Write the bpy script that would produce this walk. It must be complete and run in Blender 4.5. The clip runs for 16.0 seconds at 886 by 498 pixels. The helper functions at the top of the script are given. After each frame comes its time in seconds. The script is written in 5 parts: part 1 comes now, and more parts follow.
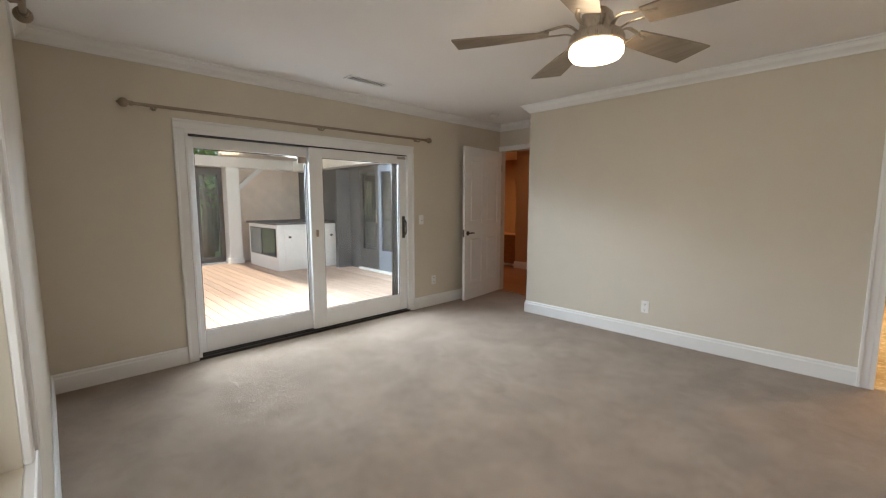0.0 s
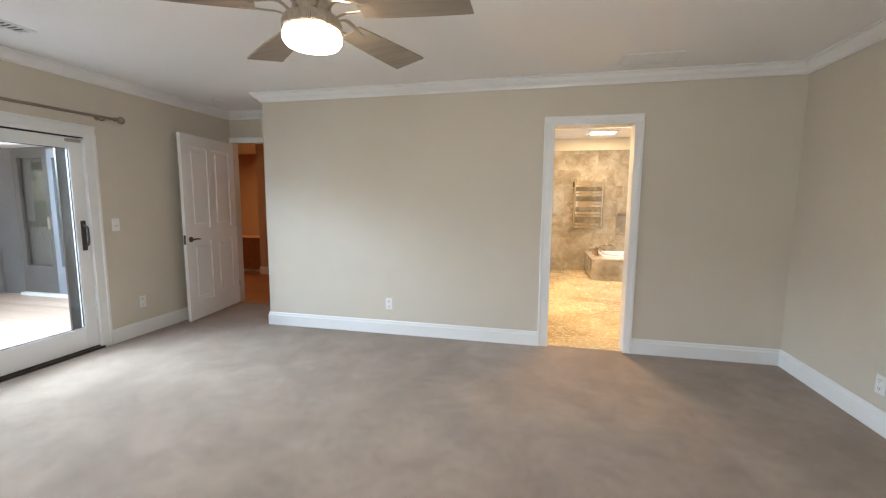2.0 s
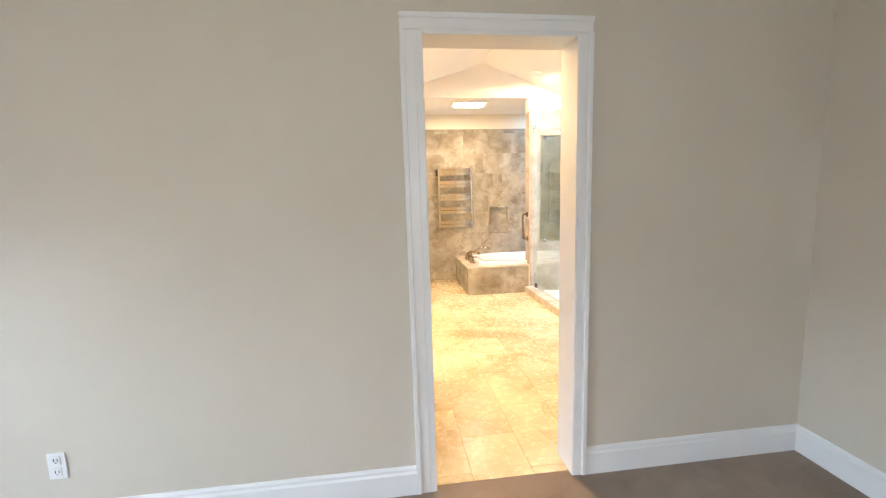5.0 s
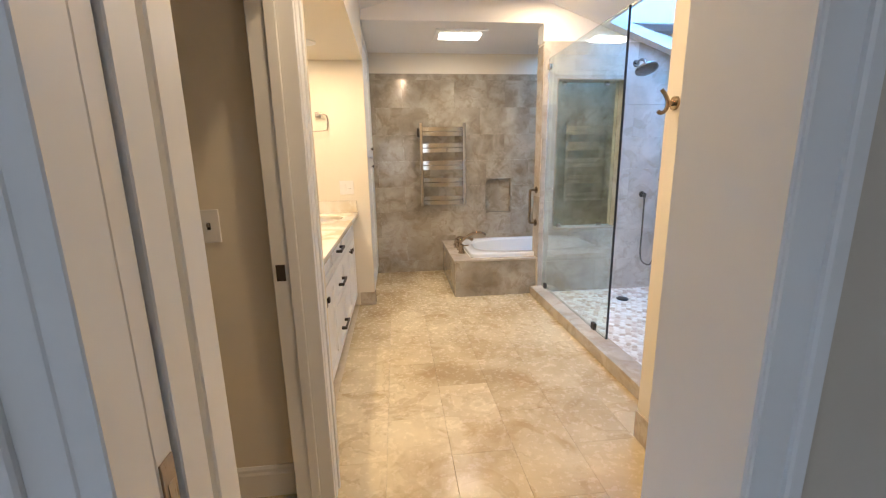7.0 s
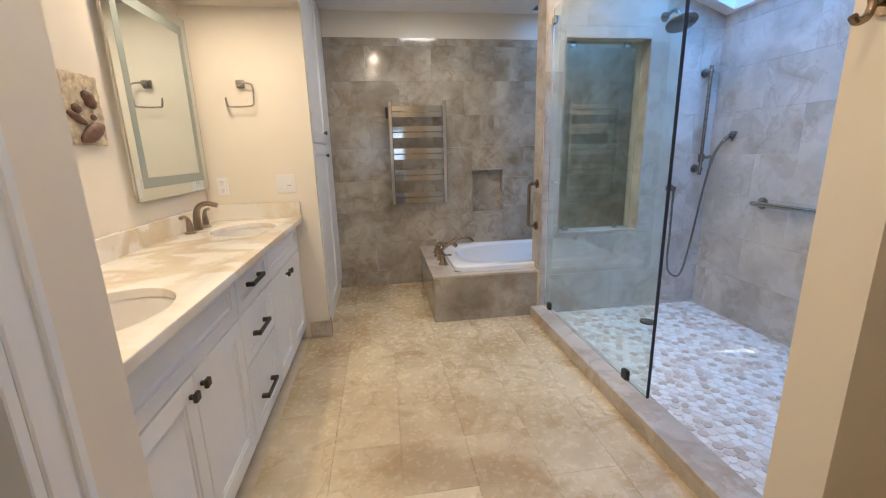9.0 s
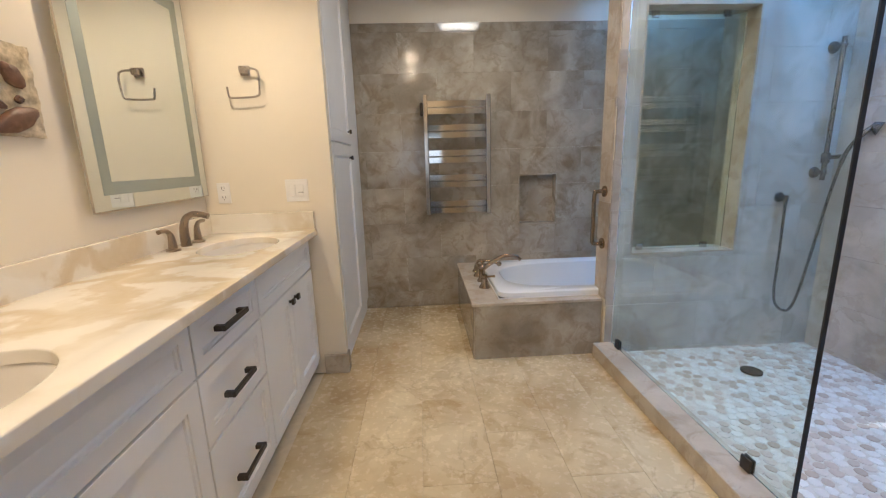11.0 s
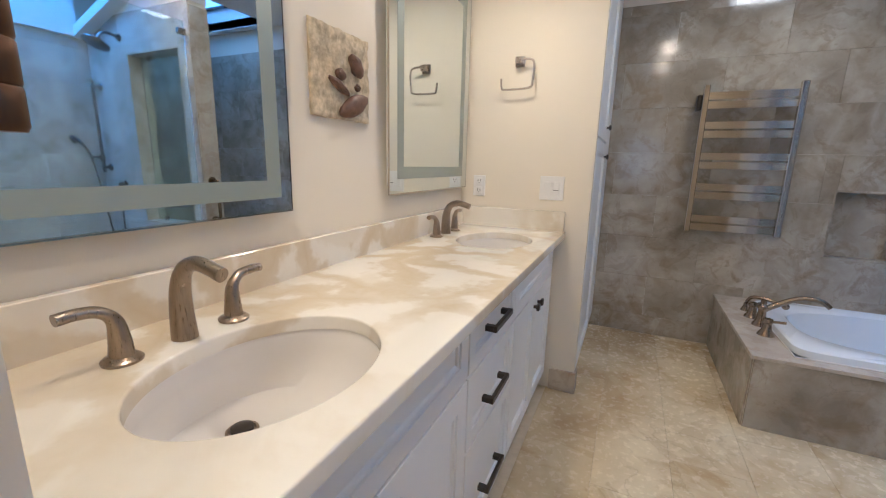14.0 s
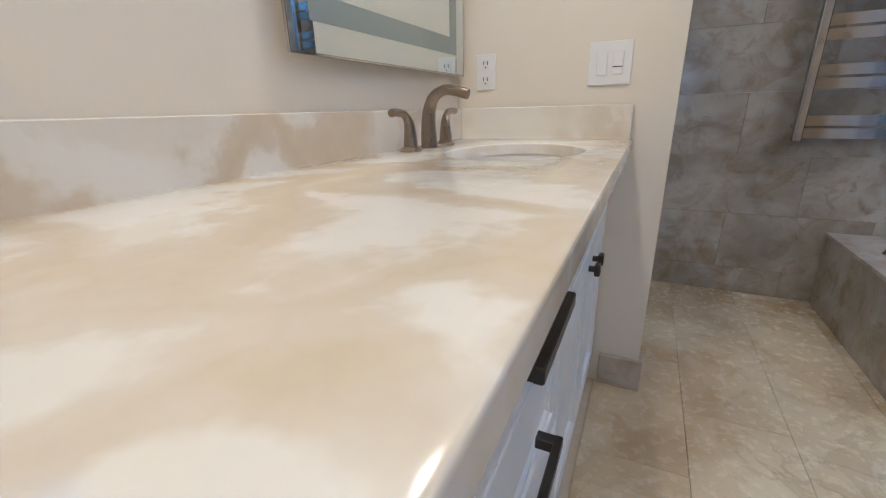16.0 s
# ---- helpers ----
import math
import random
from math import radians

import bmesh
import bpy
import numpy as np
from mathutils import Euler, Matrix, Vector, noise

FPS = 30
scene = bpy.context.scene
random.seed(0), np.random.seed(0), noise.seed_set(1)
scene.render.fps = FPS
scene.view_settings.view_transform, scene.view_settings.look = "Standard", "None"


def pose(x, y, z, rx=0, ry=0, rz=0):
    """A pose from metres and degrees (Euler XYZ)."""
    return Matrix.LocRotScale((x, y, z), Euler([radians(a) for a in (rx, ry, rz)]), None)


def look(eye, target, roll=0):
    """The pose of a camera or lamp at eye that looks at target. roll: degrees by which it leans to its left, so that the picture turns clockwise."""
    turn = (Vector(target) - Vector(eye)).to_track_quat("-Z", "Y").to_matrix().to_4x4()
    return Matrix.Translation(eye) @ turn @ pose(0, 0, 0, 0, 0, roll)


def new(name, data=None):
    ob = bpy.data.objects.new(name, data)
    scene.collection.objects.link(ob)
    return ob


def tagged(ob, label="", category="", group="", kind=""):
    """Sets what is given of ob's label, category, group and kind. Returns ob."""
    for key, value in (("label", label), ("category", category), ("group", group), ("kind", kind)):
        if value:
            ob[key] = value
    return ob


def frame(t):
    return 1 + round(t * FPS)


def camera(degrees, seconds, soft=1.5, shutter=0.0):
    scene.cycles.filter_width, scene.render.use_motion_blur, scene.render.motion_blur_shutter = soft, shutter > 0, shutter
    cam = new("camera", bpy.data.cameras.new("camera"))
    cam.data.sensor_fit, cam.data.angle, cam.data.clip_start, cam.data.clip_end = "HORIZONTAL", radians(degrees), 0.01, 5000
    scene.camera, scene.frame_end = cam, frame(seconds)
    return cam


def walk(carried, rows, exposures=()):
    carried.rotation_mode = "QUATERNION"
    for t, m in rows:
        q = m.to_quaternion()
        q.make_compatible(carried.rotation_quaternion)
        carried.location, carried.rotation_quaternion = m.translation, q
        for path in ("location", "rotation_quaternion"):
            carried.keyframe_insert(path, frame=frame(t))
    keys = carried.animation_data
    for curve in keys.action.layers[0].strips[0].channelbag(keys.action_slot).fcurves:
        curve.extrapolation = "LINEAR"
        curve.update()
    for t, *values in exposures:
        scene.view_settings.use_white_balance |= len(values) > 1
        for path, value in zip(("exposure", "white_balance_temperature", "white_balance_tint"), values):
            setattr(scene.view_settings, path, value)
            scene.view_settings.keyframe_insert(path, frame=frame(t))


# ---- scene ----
cam = camera(94.6, 16.0, soft=1.2)
PATH = [
    (0, (0.549, -3.967, 1.324), (-0.877, -2.584, 1.097), 0.0),
    (0.5, (0.57, -3.907, 1.321), (-0.634, -2.324, 1.109), -0.2),
    (1, (0.587, -3.860, 1.344), (-0.364, -2.113, 1.135), -0.2),
    (1.5, (0.583, -3.799, 1.346), (-0.101, -1.931, 1.141), -0.0),
    (2, (0.549, -3.682, 1.346), (0.111, -1.744, 1.115), 0.4),
    (2.5, (0.466, -3.458, 1.354), (0.232, -1.485, 1.126), -0.4),
    (3, (0.451, -3.205, 1.33), (0.379, -1.220, 1.103), -1.5),
    (3.5, (0.484, -2.851, 1.332), (0.491, -0.865, 1.09), -1.6),
    (4, (0.484, -2.456, 1.354), (0.622, -0.476, 1.112), -1.3),
    (4.2, (0.455, -2.284, 1.358), (0.652, -0.308, 1.119), -1.5),
    (6.3, (0.861, -0.626, 1.405), (1.114, 1.318, 1.006), -1.5),
    (6.5, (0.91, -0.514, 1.401), (1.119, 1.430, 0.983), -2.2),
    (7, (0.965, -0.213, 1.368), (1.181, 1.730, 0.945), -1.0),
    (7.5, (1.03, 0.021, 1.362), (1.272, 1.950, 0.895), -2.1),
    (8, (1.096, 0.251, 1.359), (1.361, 2.176, 0.887), -1.6),
    (8.2, (1.12, 0.338, 1.356), (1.392, 2.262, 0.881), -1.7),
    (10.3, (1.217, 1.180, 1.284), (1.512, 3.110, 0.846), -1.0),
    (10.5, (1.238, 1.212, 1.299), (1.460, 3.149, 0.855), -1.15),
    (11, (1.215, 1.274, 1.279), (1.313, 3.227, 0.858), -1.7),
    (11.5, (1.175, 1.309, 1.291), (1.09, 3.270, 0.906), -1.3),
    (12, (1.119, 1.326, 1.292), (0.81, 3.273, 0.954), -0.7),
    (12.5, (1.068, 1.324, 1.3), (0.567, 3.235, 0.985), 0.1),
    (13, (1.03, 1.323, 1.299), (0.385, 3.187, 0.969), 0.8),
    (13.5, (0.977, 1.366, 1.28), (0.23, 3.184, 0.911), 1.3),
    (14, (0.898, 1.432, 1.255), (0.092, 3.216, 0.845), 1.4),
    (14.5, (0.842, 1.544, 1.204), (-0.014, 3.282, 0.708), 0.9),
    (15, (0.794, 1.742, 1.14), (-0.091, 3.445, 0.578), 0.1),
    (15.5, (0.736, 1.945, 1.079), (-0.177, 3.620, 0.478), -1.0),
    (16, (0.647, 2.190, 1.019), (-0.19, 3.888, 0.372), -1.5),
]
EXPOSURES = [
    (0.0, 0.26, 7300, 13), (1.0, 0.46, 6600, 11), (2.0, 0.74, 6600, 11), (3.0, 0.97, 6550, 11), (4.2, 0.97, 6400, 11), (6.3, 0.40, 6150, 12), (7.0, -0.16, 5400, 11),
    (7.5, -0.28, 4900, 10), (8.2, -0.42, 4700, 10), (10.3, -0.72, 5000, 10), (11.5, -0.70, 4750, 10), (12.0, -0.66, 4420, 10), (12.5, -0.68, 4320, 11), (14.0, -0.8, 4380, 11), (15.0, -0.86, 4600, 10), (15.5, -0.88, 4600, 10), (16.0, -0.92, 4100, 10),
]
walk(cam, [(t, look(eye, target, roll)) for t, eye, target, roll in PATH], EXPOSURES)

# ---- world, sun and large lights ----
world = bpy.data.worlds.new("sky")
scene.world = world
world.use_nodes = True
wn = world.node_tree.nodes
sky = wn.new("ShaderNodeTexSky")
sky.sky_type, sky.sun_disc = "NISHITA", False
SUN_EL, SUN_AZ = 62.0, 172.0
sky.sun_elevation, sky.sun_rotation = radians(SUN_EL), radians(SUN_AZ)
world.node_tree.links.new(sky.outputs[0], wn["Background"].inputs[0])
wn["Background"].inputs[1].default_value = 0.15

sun = new("sun", bpy.data.lights.new("sun", "SUN"))
sun.data.energy, sun.data.angle, sun.data.color = 4.2, radians(0.6), (1.0, 0.95, 0.86)
sd = Vector((math.sin(radians(SUN_AZ)) * math.cos(radians(SUN_EL)), math.cos(radians(SUN_AZ)) * math.cos(radians(SUN_EL)), math.sin(radians(SUN_EL))))
sun.matrix_world = look(sd * 20, (0, 0, 0))

WARM = (1.0, 0.67, 0.345)


def area_lamp(name, eye, target, sx, sy, power, color, shape="RECTANGLE"):
    d = bpy.data.lights.new(name, "AREA")
    d.shape, d.size, d.size_y, d.energy, d.color = shape, sx, sy, power, color
    ob = new(name, d)
    ob.matrix_world = look(eye, target)
    return ob


# daylight in the window and skylight openings
area_lamp("window_daylight", (0.5, -4.14, 1.45), (-0.6, 0, 2.7), 1.9, 1.15, 15, (0.92, 0.96, 1.0))
# two unseen fill lamps added above door height to strengthen the patio's daylight
area_lamp("patio_daylight", (-3.62, -2.0, 2.16), (-1.0, -2.0, 0.3), 2.2, 0.36, 27, (0.50, 0.70, 1.0))
area_lamp("porch_daylight", (-5.5, -1.9, 2.32), (-0.7, 0.0, 0.9), 3.0, 0.58, 300, (0.62, 0.80, 1.0))
area_lamp("shower_skylight_daylight", (3.333, 2.58, 3.53), (3.333, 2.58, 0.0), 0.78, 2.0, 66, (0.24, 0.54, 1.0))
area_lamp("tub_skylight_daylight", (3.11, 4.385, 2.785), (3.11, 4.385, 0.0), 0.94, 0.60, 8, (0.36, 0.64, 1.0))
# lamps of the rooms
for nm, p, pw, sz in (
    ("vanity_downlight_glow", (0.34, 3.11, 2.215), 13.5, 0.09),
    ("vanity_downlight_glow", (0.34, 1.88, 2.215), 12, 0.09),
    ("vault_downlight_glow", (2.33, 3.34, 2.735), 14, 0.11),
    # unseen downlight, added by guess to brighten the floor and cabinets
    ("vault_downlight_glow", (1.15, 1.9, 2.76), 19, 0.11),
    ("vault_downlight_glow", (1.12, 0.85, 2.75), 18, 0.12),
):
    area_lamp(nm, p, (p[0], p[1], 0), sz, sz, pw, WARM, "DISK")
area_lamp("fan_vent_glow", (1.64, 4.08, 2.53), (1.64, 4.08, 0), 0.34, 0.16, 9, (1.0, 0.78, 0.52))
# unseen warm fill added for the hall and the room beyond, no fittings
area_lamp("hall_glow", (-3.1, 2.36, 2.35), (-3.1, 2.36, 0), 0.4, 0.4, 6, (1.0, 0.60, 0.32))
area_lamp("hall_room_glow", (-5.0, 3.96, 2.3), (-5.0, 3.96, 0), 0.6, 0.6, 20, (1.0, 0.62, 0.32))


# ---- materials ----
class Nodes:
    def __init__(self, name):
        self.mat = bpy.data.materials.new(name)
        self.mat.use_nodes = True
        self.t = self.mat.node_tree
        self.n, self.l = self.t.nodes, self.t.links
        self.b = self.n["Principled BSDF"]
        self.co = self.n.new("ShaderNodeTexCoord").outputs["Object"]

    def add(self, kind, **k):
        nd = self.n.new(kind)
        for a, v in k.items():
            nd.inputs[a].default_value = v
        return nd

    def noise(self, scale, detail=6, rough=0.6, co=None, dist=0.0):
        nd = self.add("ShaderNodeTexNoise", Scale=scale, Detail=detail, Roughness=rough, Distortion=dist)
        self.l.new(co or self.co, nd.inputs["Vector"])
        return nd.outputs["Fac"]

    def ramp(self, fac, stops):
        nd = self.n.new("ShaderNodeValToRGB")
        el = nd.color_ramp.elements
        while len(el) < len(stops):
            el.new(0.5)
        for e, (p, c) in zip(el, stops):
            e.position, e.color = p, (*c, 1)
        self.l.new(fac, nd.inputs[0])
        return nd.outputs[0]

    def mix(self, fac, a, b, mode="MIX"):
        nd = self.n.new("ShaderNodeMix")
        nd.data_type, nd.blend_type = "RGBA", mode
        for sock, v in ((nd.inputs[0], fac), (nd.inputs[6], a), (nd.inputs[7], b)):
            if isinstance(v, (int, float)):
                sock.default_value = v
            elif isinstance(v, tuple):
                sock.default_value = (*v, 1)
            else:
                self.l.new(v, sock)
        return nd.outputs[2]

    def bump(self, height, strength, distance=0.002):
        nd = self.add("ShaderNodeBump", Strength=strength, Distance=distance)
        self.l.new(height, nd.inputs["Height"])
        self.l.new(nd.outputs[0], self.b.inputs["Normal"])

    def base(self, c):
        if isinstance(c, tuple):
            self.b.inputs["Base Color"].default_value = (*c, 1)
        else:
            self.l.new(c, self.b.inputs["Base Color"])

    def rough(self, v):
        if isinstance(v, (int, float)):
            self.b.inputs["Roughness"].default_value = v
        else:
            self.l.new(v, self.b.inputs["Roughness"])

    def shifted(self, amount=37.0):
        """Object coordinates moved by the object's own random number, so that alike pieces differ."""
        inf = self.n.new("ShaderNodeObjectInfo")
        m = self.n.new("ShaderNodeVectorMath")
        m.operation = "MULTIPLY_ADD"
        cmb = self.n.new("ShaderNodeCombineXYZ")
        for k in range(3):
            self.l.new(inf.outputs["Random"], cmb.inputs[k])
        m.inputs[1].default_value = (amount, amount * 0.7, amount * 1.3)
        self.l.new(cmb.outputs[0], m.inputs[0])
        self.l.new(self.co, m.inputs[2])
        return m.outputs[0], inf.outputs["Random"]


def plain(name, color, rough=0.5, metal=0.0, var=0.06, scale=6.0, bump=0.0, bscale=200.0, spec=0.5):
    k = Nodes(name)
    lo, hi = tuple(c * (1 - var) for c in color), tuple(min(1, c * (1 + var)) for c in color)
    k.base(k.ramp(k.noise(scale), [(0.3, lo), (0.7, hi)]))
    k.rough(k.ramp(k.noise(scale * 3), [(0.3, (rough * 0.85,) * 3), (0.7, (min(1, rough * 1.15),) * 3)]))
    k.b.inputs["Metallic"].default_value = metal
    k.b.inputs["Specular IOR Level"].default_value = spec
    if bump:
        k.bump(k.noise(bscale, 3), bump)
    return k.mat


def brushed(name, color, rough=0.28, stretch=(60, 60, 5)):
    k = Nodes(name)
    mp = k.n.new("ShaderNodeMapping")
    mp.inputs["Scale"].default_value = stretch
    k.l.new(k.co, mp.inputs[0])
    g = k.noise(6, 4, 0.6, mp.outputs[0])
    k.base(k.ramp(g, [(0.25, tuple(c * 0.8 for c in color)), (0.75, color)]))
    k.rough(k.ramp(g, [(0.2, (rough * 0.8,) * 3), (0.8, (rough * 1.3,) * 3)]))
    k.b.inputs["Metallic"].default_value = 1.0
    return k.mat


def glassy(name, color=(1, 1, 1), rough=0.0):
    k = Nodes(name)
    k.base(color)
    k.b.inputs["Transmission Weight"].default_value = 1.0
    k.b.inputs["Roughness"].default_value = rough
    k.b.inputs["IOR"].default_value = 1.45
    return k.mat


def glow(name, color, strength):
    k = Nodes(name)
    k.base((0.8, 0.8, 0.8))
    k.b.inputs["Emission Color"].default_value = (*color, 1)
    k.b.inputs["Emission Strength"].default_value = strength
    return k.mat


def stone_tile(name, dark, mid, light, rough, scale=1.0, patch=0.4):
    """Honed marble: soft clouds, brecciated patches and brown stains; each tile is cut from another place."""
    k = Nodes(name)
    k.co = k.n.new("ShaderNodeNewGeometry").outputs["Position"]
    co, rnd = k.shifted(0.22)
    cloud = k.noise(1.7 * scale, 9, 0.52, co, 0.55)
    col = k.ramp(cloud, [(0.33, dark), (0.50, mid), (0.66, light)])
    warp = k.add("ShaderNodeTexNoise", Scale=4.0 * scale, Detail=7, Roughness=0.6)
    k.l.new(co, warp.inputs["Vector"])
    off = k.n.new("ShaderNodeVectorMath")
    off.operation = "MULTIPLY_ADD"
    off.inputs[1].default_value = (0.32, 0.32, 0.32)
    k.l.new(warp.outputs["Color"], off.inputs[0])
    k.l.new(co, off.inputs[2])
    cell = k.n.new("ShaderNodeTexVoronoi")
    cell.feature = "SMOOTH_F1"
    cell.inputs["Scale"].default_value = 4.2 * scale
    cell.inputs["Smoothness"].default_value = 0.5
    k.l.new(off.outputs[0], cell.inputs["Vector"])
    sep = k.n.new("ShaderNodeSeparateColor")
    k.l.new(cell.outputs["Color"], sep.inputs[0])
    col = k.mix(patch, col, k.ramp(sep.outputs[0], [(0.15, dark), (0.5, mid), (0.85, light)]))
    stain = k.noise(3.4 * scale, 8, 0.6, co, 0.9)
    col = k.mix(k.ramp(stain, [(0.54, (0, 0, 0)), (0.67, (0.65,) * 3)]), col, tuple(c * s for c, s in zip(dark, (0.95, 0.85, 0.70))))
    blot = k.noise(4.0 * scale, 11, 0.60, co, 1.0)
    col = k.mix(k.ramp(blot, [(0.55, (0, 0, 0)), (0.585, (0.36,) * 3), (0.70, (0.22,) * 3)]), col, tuple(c * s for c, s in zip(dark, (0.88, 0.80, 0.70))))
    pale = k.noise(2.1 * scale, 9, 0.56, co, 1.1)
    col = k.mix(k.ramp(pale, [(0.51, (0, 0, 0)), (0.62, (0.30,) * 3), (0.72, (0.5,) * 3)]), col, tuple(min(1, c * 1.06) for c in light))
    vein = k.n.new("ShaderNodeTexVoronoi")
    vein.feature = "DISTANCE_TO_EDGE"
    vein.inputs["Scale"].default_value = 3.0 * scale
    k.l.new(off.outputs[0], vein.inputs["Vector"])
    thread = k.mix(1.0, k.ramp(vein.outputs["Distance"], [(0.0, (0.35,) * 3), (0.022, (0, 0, 0))]), k.ramp(k.noise(2.3 * scale, 4, 0.5, co), [(0.48, (0, 0, 0)), (0.58, (1, 1, 1))]), "MULTIPLY")
    col = k.mix(thread, col, tuple(c * 0.8 for c in dark))
    fine = k.noise(22 * scale, 9, 0.68, co, 0.3)
    col = k.mix(0.22, col, k.ramp(fine, [(0.36, (0.78, 0.76, 0.72)), (0.62, (1.0,) * 3)]), "MULTIPLY")
    tone = k.ramp(rnd, [(0.0, (0.96,) * 3), (1.0, (1.03,) * 3)])
    k.base(k.mix(1.0, col, tone, "MULTIPLY"))
    k.rough(k.ramp(k.noise(30, 5, 0.6, co), [(0.3, (rough * 0.7,) * 3), (0.7, (rough * 1.35,) * 3)]))
    k.bump(k.noise(40, 3, 0.5, co), 0.03, 0.001)
    return k.mat


def counter_marble():
    k = Nodes("counter_marble")
    warp = k.add("ShaderNodeTexNoise", Scale=2.2, Detail=6, Roughness=0.55)
    k.l.new(k.co, warp.inputs["Vector"])
    off = k.n.new("ShaderNodeVectorMath")
    off.operation = "MULTIPLY_ADD"
    off.inputs[1].default_value = (0.55, 0.55, 0.55)
    k.l.new(warp.outputs["Color"], off.inputs[0])
    k.l.new(k.co, off.inputs[2])
    cell = k.n.new("ShaderNodeTexVoronoi")
    cell.feature = "DISTANCE_TO_EDGE"
    cell.inputs["Scale"].default_value = 3.4
    k.l.new(off.outputs[0], cell.inputs["Vector"])
    white, beige = (0.80, 0.765, 0.685), (0.62, 0.53, 0.375)
    band = k.ramp(cell.outputs["Distance"], [(0.0, (1.0,) * 3), (0.10, (0.80,) * 3), (0.16, (0.12,) * 3), (0.26, (0, 0, 0))])
    where = k.ramp(k.noise(1.5, 6, 0.55), [(0.40, (0.12,) * 3), (0.53, (1.0,) * 3)])
    col = k.mix(k.mix(1.0, band, where, "MULTIPLY"), white, beige)
    haze = k.noise(2.6, 9, 0.6, None, 0.5)
    col = k.mix(k.ramp(haze, [(0.55, (0, 0, 0)), (0.60, (0.38,) * 3), (0.72, (0.55,) * 3)]), col, (0.67, 0.60, 0.47))
    k.base(col)
    k.rough(k.ramp(k.noise(40), [(0.3, (0.09,) * 3), (0.7, (0.17,) * 3)]))
    return k.mat


def carpet_mat():
    k = Nodes("carpet_beige")
    patch = k.noise(1.9, 6, 0.6, None, 0.15)
    col = k.ramp(patch, [(0.32, (0.258, 0.184, 0.131)), (0.50, (0.306, 0.221, 0.160)), (0.68, (0.358, 0.267, 0.197))])
    tuft = k.noise(420, 3, 0.7)
    col = k.mix(0.45, col, k.ramp(tuft, [(0.3, (0.62,) * 3), (0.7, (1.0,) * 3)]), "MULTIPLY")
    tread = k.noise(3.2, 6, 0.6, None, 0.25)
    col = k.mix(0.6, col, k.ramp(tread, [(0.44, (0.80,) * 3), (0.52, (0.97,) * 3), (0.64, (1.06,) * 3)]), "MULTIPLY")
    nap = k.noise(9.0, 8, 0.68, None, 0.9)
    col = k.mix(0.5, col, k.ramp(nap, [(0.40, (0.84,) * 3), (0.50, (1.0,) * 3), (0.60, (1.05,) * 3)]), "MULTIPLY")
    k.base(col)
    k.rough(1.0)
    k.b.inputs["Sheen Weight"].default_value = 0.3
    k.b.inputs["Sheen Roughness"].default_value = 0.5
    k.b.inputs["Specular IOR Level"].default_value = 0.1
    k.bump(k.noise(330, 3, 0.7), 0.7, 0.006)
    return k.mat


def wood(name, a, b, rough=0.35, along=1, scale=1.0):
    k = Nodes(name)
    co, rnd = k.shifted(11.0)
    mp = k.n.new("ShaderNodeMapping")
    s = [14.0 * scale] * 3
    s[along] = 1.2 * scale
    mp.inputs["Scale"].default_value = s
    k.l.new(co, mp.inputs[0])
    g = k.noise(1.6, 8, 0.6, mp.outputs[0], 0.8)
    col = k.ramp(g, [(0.3, a), (0.7, b)])
    k.base(k.mix(1.0, col, k.ramp(rnd, [(0, (0.82,) * 3), (1, (1.08,) * 3)]), "MULTIPLY"))
    k.rough(rough)
    k.bump(g, 0.15, 0.001)
    return k.mat


def pebble_mat(rand):
    k = Nodes("pebble_stone")
    src = k.n.new("ShaderNodeObjectInfo").outputs["Random"] if rand == "object" else k.n.new("ShaderNodeNewGeometry").outputs["Random Per Island"]
    col = k.ramp(src, [(0.0, (0.80, 0.79, 0.75)), (0.45, (0.76, 0.73, 0.67)), (0.66, (0.62, 0.53, 0.44)), (0.86, (0.45, 0.36, 0.27)), (1.0, (0.66, 0.60, 0.52))])
    k.base(k.mix(0.4, col, k.ramp(k.noise(45, 6), [(0.3, (0.75,) * 3), (0.7, (1.05,) * 3)]), "MULTIPLY"))
    k.rough(0.45)
    return k.mat


M_WALL = plain("wall_paint_greige", (0.61, 0.552, 0.462), 0.62, var=0.025, scale=1.3, bump=0.10, bscale=160)
M_BATH = plain("wall_paint_cream", (0.76, 0.70, 0.58), 0.6, var=0.025, scale=1.3, bump=0.10, bscale=160)
M_CEIL = plain("ceiling_paint", (0.86, 0.85, 0.84), 0.8, var=0.02, scale=1.0, bump=0.08, bscale=140)
M_TRIM = plain("trim_white", (0.80, 0.80, 0.79), 0.35, var=0.02, scale=3)
M_CAB = plain("cabinet_white", (0.80, 0.80, 0.795), 0.34, var=0.02, scale=4)
M_DOOR = plain("door_white", (0.79, 0.78, 0.76), 0.4, var=0.025, scale=3)
M_CARPET = carpet_mat()
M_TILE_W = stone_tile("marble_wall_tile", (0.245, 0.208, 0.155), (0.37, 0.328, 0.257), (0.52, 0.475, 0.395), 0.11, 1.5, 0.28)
M_TILE_F = stone_tile("marble_floor_tile", (0.45, 0.345, 0.195), (0.64, 0.53, 0.33), (0.77, 0.67, 0.45), 0.24, 0.95, 0.08)
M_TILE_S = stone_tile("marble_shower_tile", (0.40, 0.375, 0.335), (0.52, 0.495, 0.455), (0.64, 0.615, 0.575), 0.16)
M_SLAB = stone_tile("marble_slab_trim", (0.40, 0.34, 0.265), (0.51, 0.45, 0.365), (0.62, 0.56, 0.475), 0.2, 1.4)
M_GROUT = plain("grout", (0.60, 0.52, 0.38), 0.9, var=0.08, scale=20)
